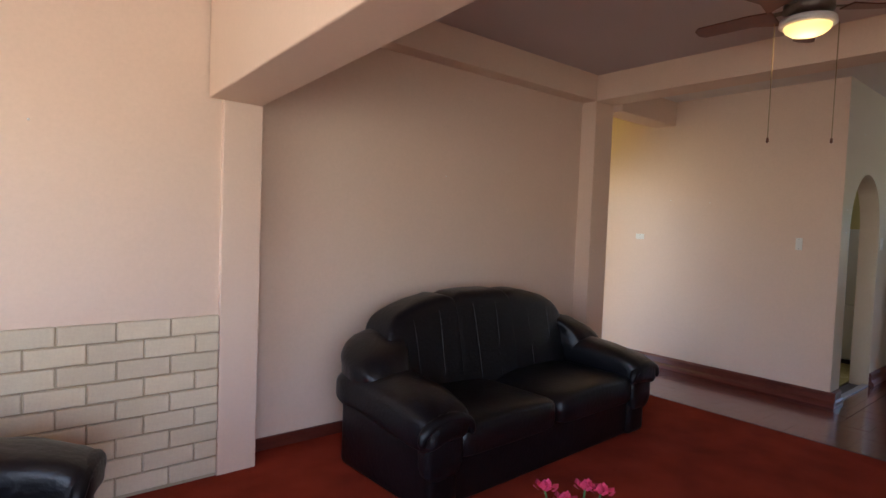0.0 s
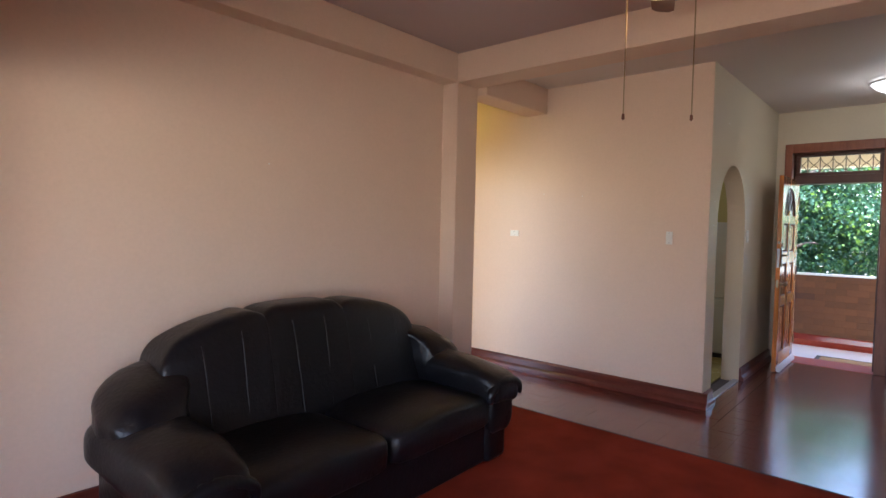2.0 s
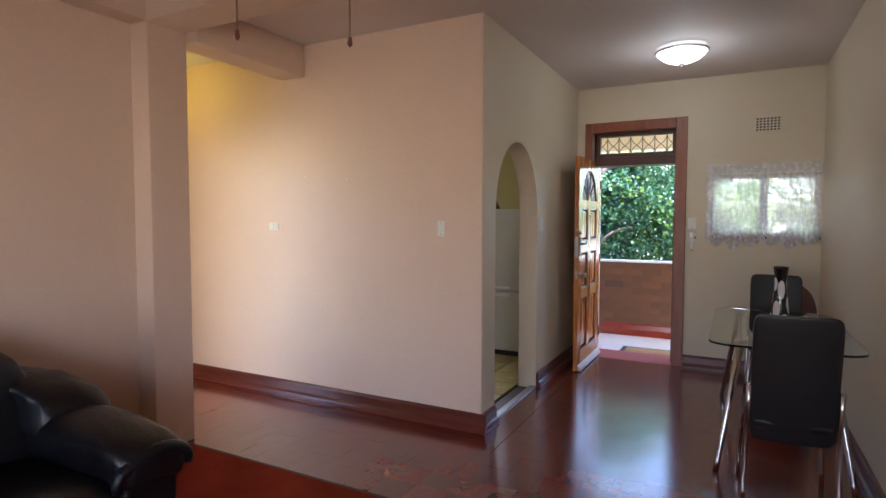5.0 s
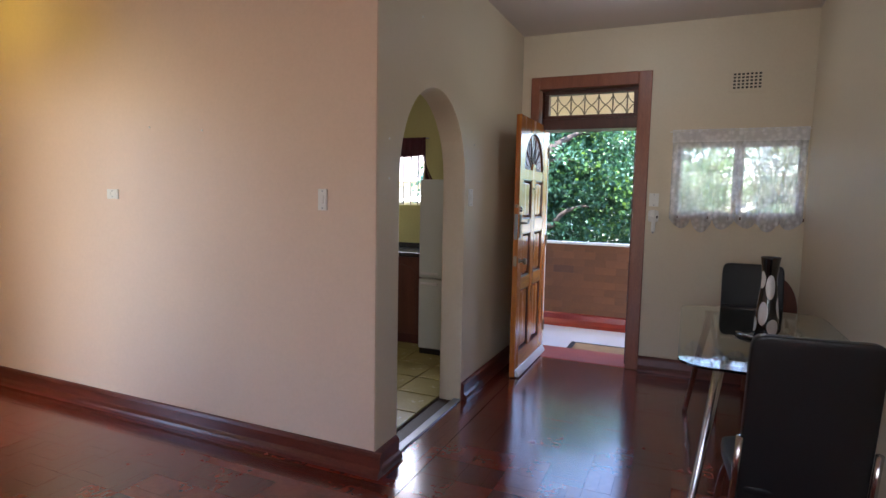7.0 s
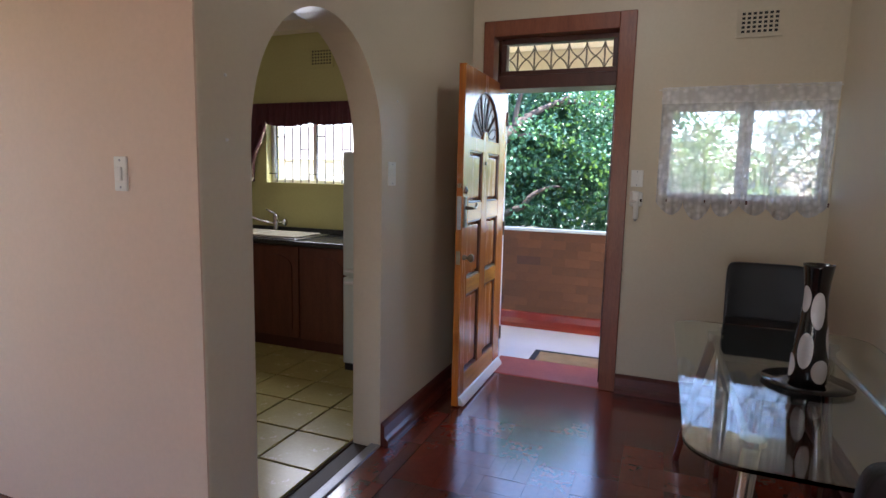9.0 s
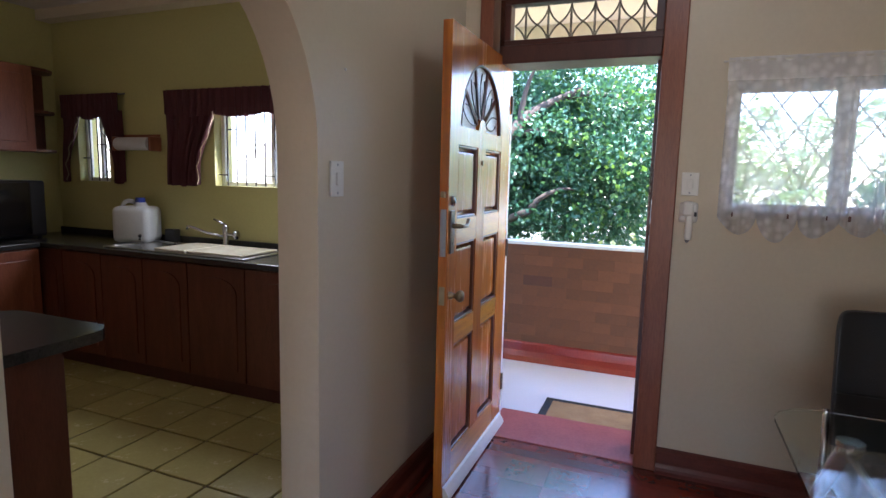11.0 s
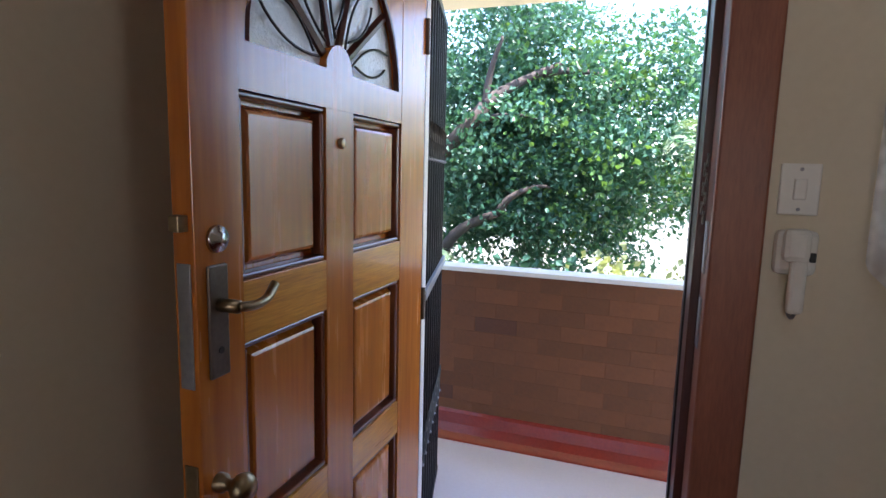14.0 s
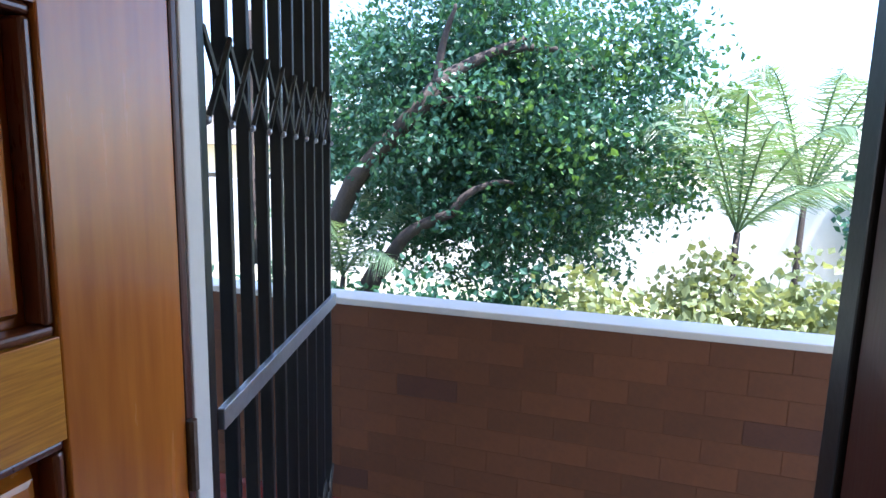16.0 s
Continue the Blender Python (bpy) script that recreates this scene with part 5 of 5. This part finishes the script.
TR = thing("garden_tree", "large leafy green tree with spreading limbs beyond the porch", "tree", (13.6, 4.3, -1.1))
o = Vector((14.2, 4.3, -1.1))
def tl(x, y, z):
    return Vector((x, y, z)) - o
part("trunk", limb(tl(14.2, 3.9, -1.15), tl(14.1, 3.7, -0.4), tl(14.0, 3.2, 0.30), 0.15, 0.11), BARK, TR, "", True)
part("limb", limb(tl(14.0, 3.2, 0.25), tl(13.9, 3.0, 0.75), tl(13.8, 2.3, 0.98), 0.09, 0.05), BARK, TR, "", True)
part("limb", limb(tl(14.3, 4.8, -1.15), tl(14.1, 4.3, 0.6), tl(13.8, 2.5, 2.25), 0.15, 0.085), BARK, TR, "", True)
part("limb", limb(tl(13.8, 2.5, 2.25), tl(13.9, 2.2, 2.5), tl(14.3, 1.7, 2.8), 0.085, 0.03), BARK, TR, "", True)
part("limb", limb(tl(14.2, 4.9, 0.2), tl(14.3, 5.2, 2.0), tl(14.2, 4.9, 3.2), 0.13, 0.05), BARK, TR, "", True)
for k, (a, b) in enumerate((((13.85, 2.9, 1.9), (13.9, 1.9, 2.1)), ((13.8, 2.5, 2.2), (13.7, 2.3, 3.0)), ((13.8, 2.3, 0.98), (13.9, 1.7, 1.3)), ((14.2, 1.9, 2.65), (14.6, 1.0, 2.5)))):
    m = [(p + q) / 2 for p, q in zip(a, b)]
    m[2] += 0.25
    part("branch", limb(tl(*a), tl(*m), tl(*b), 0.05, 0.015), BARK, TR, "", True)
cs = clumps((1.0, -2.15, 3.05), (1.65, 2.55, 2.05), 560, 3, 0.12, 0.5)
leaf_part("crown", leaves(cs, 120, (0.17, 0.20, 0.12), 0.085, 11, 0.3, 0.32), LEAF, TR, "dense glossy dark green leaves")
# patch of crown where sunlight is put into the leaf colour
cs = clumps((0.7, -3.1, 3.0), (1.3, 1.9, 1.35), 60, 8, 0.5, 1.5)
leaf_part("young_crown", leaves(cs, 50, (0.20, 0.2, 0.16), 0.08, 12), LEAFY, TR, "leaves with the sun through them put into a yellow-green colour")

for at, rad, n, sd in (((23.2, 7.2, -1.1), (2.5, 2.6, 1.7), 150, 21), ((23.4, 3.0, -1.1), (2.6, 3.2, 1.5), 150, 22), ((19.0, -5.5, -1.1), (1.8, 2.2, 1.7), 130, 24)):
    t2 = thing("background_tree", "bushy green tree farther back in the garden", "tree", at, 0, "background trees")
    part("trunk", limb(Vector((0, 0, -0.05)), Vector((0.1, 0.1, 1.2)), Vector((0.2, -0.2, 2.4)), 0.16, 0.07), BARK, t2, "", True)
    leaf_part("crown", leaves(clumps((0, 0, 2.1), rad, n, sd, 0.3, 0.3), 60, (0.3, 0.3, 0.25), 0.20, sd), LEAF, t2)


def shrub(at, r, h, n, seed, m, size, label):
    s = thing("shrub", label, "shrub", at, 0, "garden shrubs")
    rr = random.Random(seed)
    bm = bmesh.new()
    for k in range(6):
        a = rr.uniform(0, 6.28)
        tube([(0, 0, -0.03), (0.25 * r * math.cos(a), 0.25 * r * math.sin(a), 0.4 * h), (0.6 * r * math.cos(a), 0.6 * r * math.sin(a), 0.75 * h)], 0.012, 5, bm)
    part("stems", bm, BARK, s)
    leaf_part("leaves", leaves(clumps((0, 0, h * 0.6), (r, r, h * 0.5), n, seed, 0.2, 0.05), 34, (0.11, 0.11, 0.09), size, seed, -0.2), m, s)


for k in range(13):
    y = -4.6 + k * 0.62
    shrub((12.6 + 0.7 * math.sin(k * 2.1), y, -1.1), 0.62, (1.6 if k < 10 else 1.3) + 0.2 * math.sin(k * 1.3), 85, 40 + k, SHRUBL if k < 10 else LEAF, 0.09, "pale yellow-green leafy garden shrub" if k < 10 else "low green leafy garden shrub")
for k in range(5):
    shrub((12.3 + 0.4 * (k % 2), 3.4 + 0.75 * k, -1.1), 0.6, 1.25, 70, 70 + k, LEAF, 0.10, "dark green leafy garden shrub under the tree")


def palm(at, h, n, seed, ln=1.6):
    p = thing("palm", "slender palm with feathery arching fronds in the sun", "palm", at, 0, "garden palms")
    rr = random.Random(seed)
    part("trunk", tube([(0, 0, -0.05), (0.05, 0.03, h * 0.5), (0.12, 0.0, h)], 0.04, 8, None, [0.05, 0.038, 0.03]), BARK, p, "", True)
    for k in range(n):
        a = 2 * math.pi * k / n + rr.uniform(-0.2, 0.2)
        c, s = math.cos(a), math.sin(a)
        rise = rr.uniform(0.7, 1.9)
        sp = bez((0.12, 0, h), (0.12 + c * ln * 0.45, s * ln * 0.45, h + rise * ln * 0.6), (0.12 + c * ln * (1.15 - 0.3 * rise), s * ln * (1.15 - 0.3 * rise), h - 0.25 * ln + rise * 0.62 * ln), 16)
        bm = tube(sp, 0.01, 5, None, [0.014 - 0.011 * i / 16 for i in range(17)])
        for i in range(2, 17):
            d = (sp[i] - sp[i - 1]).normalized()
            side = d.cross(Vector((0, 0, 1))).normalized()
            for q in (-1, 1):
                for off in (0.0, 0.33, 0.67):
                    b0 = sp[i - 1] + (sp[i] - sp[i - 1]) * off
                    l = 0.30 * ln * math.sin(math.pi * (i + off) / 18) + 0.06
                    tip = b0 + side * q * l * 0.62 + d * l * 0.7 - Vector((0, 0, (0.25 + 0.5 * rr.random()) * l))
                    w = d * 0.011
                    bm.faces.new([bm.verts.new(b0 - w), bm.verts.new(b0 + w), bm.verts.new(tip)])
        part("frond", bm, PALML, p)
    return p


palm((13.4, -0.42, -1.1), 2.0, 13, 3, 1.35)
palm((14.6, -1.3, -1.1), 2.3, 14, 4, 1.6)
palm((13.2, 3.6, -1.1), 1.3, 9, 5, 1.2)

GW = setting("garden_wall", bx(19.6, 19.85, -14, 14, -1.15, 1.05, 0.02), WHITE, "sunlit white garden wall", "wall")
HS = thing("neighbour_house", "pale plastered house with a tiled roof behind the trees", "house", (26.0, 10.0, -1.1))
part("wall", bx(0, 6, -7, 8, -0.05, 3.2), HOUSEW, HS)
part("roof", prism([(-0.5, 3.2), (6.5, 3.2), (3, 5.0)], "y", -7.4, 8.4), ROOFT, HS)
for y in (-4.5, -1.0, 2.5, 5.5):
    w = part("window", bx(-0.04, 0.0, y - 0.6, y + 0.6, 1.0, 2.2, 0.01), WHITE, HS)
    part("pane", bx(-0.05, -0.04, y - 0.53, y + 0.53, 1.07, 2.13), BLACKC, w)
rr = random.Random(9)
for k in range(26):
    st = thing("rock", "rough pale garden rock in the planting bed", "rock", (11.6 + rr.uniform(0, 1.5), 1.4 + rr.uniform(0, 3.4), -1.1 + 0.1), rr.uniform(0, 360), "garden rocks")
    s = rr.uniform(0.12, 0.30)
    part("stone", pad((0, 0, s * 0.4), (s, s * 0.8, s * 0.6), 0.8, 0.8, 8, 12, None, None, 0.08), STONE, st)

# ---- pieces: facing bricks, parapet bricks, kitchen tiles, parquet ----
def shared(name, bm, material):
    me = bpy.data.meshes.new(name)
    bmesh.ops.recalc_face_normals(bm, faces=bm.faces)
    bm.to_mesh(me)
    bm.free()
    me.materials.append(material)
    return me


def piece(name, me, parent, m):
    ob = new(name, me)
    ob.parent = parent
    ob.matrix_basis = m
    return ob


MW = setting("brick_facing", bx(-2.4, 0.825, 3.100, 3.119, 0.009, 0.905), MORTW, "low cream-painted brick facing with raked joints", "wall")
full = shared("brick", bx(-0.1205, 0.1205, -0.012, 0.012, -0.0455, 0.0455, 0.004, seg=1), BRICKW)
halfb = shared("brick", bx(-0.0585, 0.0585, -0.012, 0.012, -0.0455, 0.0455, 0.004, seg=1), BRICKW)
rng = random.Random(2)
for row in range(9):
    z = 0.909 - 0.0435 - row * 0.0985
    if z < 0.05:
        continue
    x = 0.822 - (0.0 if row % 2 == 0 else 0.124)
    if row % 2:
        piece("brick", halfb, MW, pose(0.767, 3.094, z))
    while x > -1.2:
        piece("brick", full, MW, pose(x - 0.1175, 3.094 + rng.uniform(-0.0015, 0.0015), z + rng.uniform(-0.002, 0.002), 0, rng.uniform(-0.5, 0.5), 0))
        x -= 0.248

PC = bpy.data.objects["parapet_core"]
pb = shared("brick", bx(-0.010, 0.010, -0.1162, 0.1162, -0.0405, 0.0405, 0.0015, seg=1), BRICK)
pd = shared("brick", bx(-0.010, 0.010, -0.1162, 0.1162, -0.0405, 0.0405, 0.0015, seg=1), BRICKD)
rest = bmesh.new()
for row in range(10):
    z = 0.882 - row * 0.0825
    if z < 0.11:
        continue
    off = 0.117 if row % 2 else 0.0
    y = -3.9 + off
    while y < 5.4:
        if -0.9 < y < 3.2:
            dark = (abs(y - 1.43) < 0.13 and row == 3) or rng.random() < 0.05
            piece("brick", pd if dark else pb, PC, pose(9.5592 + rng.uniform(-0.0006, 0.0006), y, z))
        else:
            bx(9.547, 9.567, y - 0.112, y + 0.112, z - 0.0365, z + 0.0365, 0, rest)
        y += 0.234
tagged(part("bricks", rest, BRICK, PC), kind="stuff")

KF = bpy.data.objects["kitchen_floor"]
tile = shared("tile", bx(-0.1605, 0.1605, -0.1605, 0.1605, -0.006, 0.006, 0.003, seg=1), TILEM)
for i in range(8):
    for j in range(11):
        x, y = 5.84 + i * 0.333, 1.82 + j * 0.333
        if x < 8.0 and y < 5.15:
            piece("tile", tile, KF, pose(x, y, 0.001 + rng.uniform(-0.0006, 0.0006)))

FL = bpy.data.objects["floor"]
S = 0.2005
square = bmesh.new()
for k in range(3):
    o3 = (k - 1) * S / 3
    bx(-S / 2 + 0.0005, S / 2 - 0.0005, o3 - S / 6 + 0.0004, o3 + S / 6 - 0.0004, -0.012, 0.0004 * (k % 2), 0.0, square)
square = shared("parquet_block", square, PARQ)
rest = bmesh.new()
count = 0
spots = []
for i in range(17):
    for j in range(0, 32):
        cx0, cy0 = 4.445 + S * (i + 0.5), RY + 0.008 + S * (j + 0.5)
        edge = 5.31 if cy0 > 1.25 else 7.90
        if cx0 + S / 2 > edge or cy0 > 5.5 or (cy0 > 1.25 and cx0 > 5.31):
            continue
        spots.append((cy0 > 2.6, i, j, cx0, cy0))
for far, i, j, cx0, cy0 in sorted(spots):
    h = rng.uniform(-0.0004, 0.0004)
    if count < 300:
        piece("parquet_block", square, FL, pose(cx0, cy0, h, rng.uniform(-0.22, 0.22), rng.uniform(-0.22, 0.22), 90 if (i + j) % 2 else 0))
        count += 1
    else:
        bx(cx0 - S / 2, cx0 + S / 2, cy0 - S / 2, cy0 + S / 2, -0.012, h, 0, rest)
bx(4.445 + 4 * S, 5.309, 1.30, 5.5, -0.012, -0.0006, 0, rest)
bx(4.445 + 17 * S, 7.9015, RY, 1.296, -0.012, -0.0006, 0, rest)
bx(4.446, 4.6, -2.1, RY + 0.006, -0.012, -0.0006, 0, rest)
for k in range(3):
    w = 0.0633
    y = 1.2975 + k * 0.0643
    x = 5.52
    while x < 8.04:
        e = min(x + 0.43, 8.05)
        bx(x + 0.0006, e - 0.0006, y, y + w, -0.012, rng.uniform(-0.0004, 0.0004), 0, rest)
        x = e
    x = 5.3105 + k * 0.0697
    y = 1.297
    while y < 5.5:
        bx(x, x + 0.0688, y + 0.0006, y + 0.4294, -0.012, rng.uniform(-0.0004, 0.0004), 0, rest)
        y += 0.43
for k in range(2):
    y = RY
    while y < 1.28:
        e = min(y + 0.43, 1.296)
        bx(7.9025 + k * 0.0737, 7.9755 + k * 0.0737, y + 0.0006, e - 0.0006, -0.012, rng.uniform(-0.0004, 0.0004), 0, rest)
        y = e
tagged(part("parquet_field", rest, PARQJ, FL), kind="stuff")
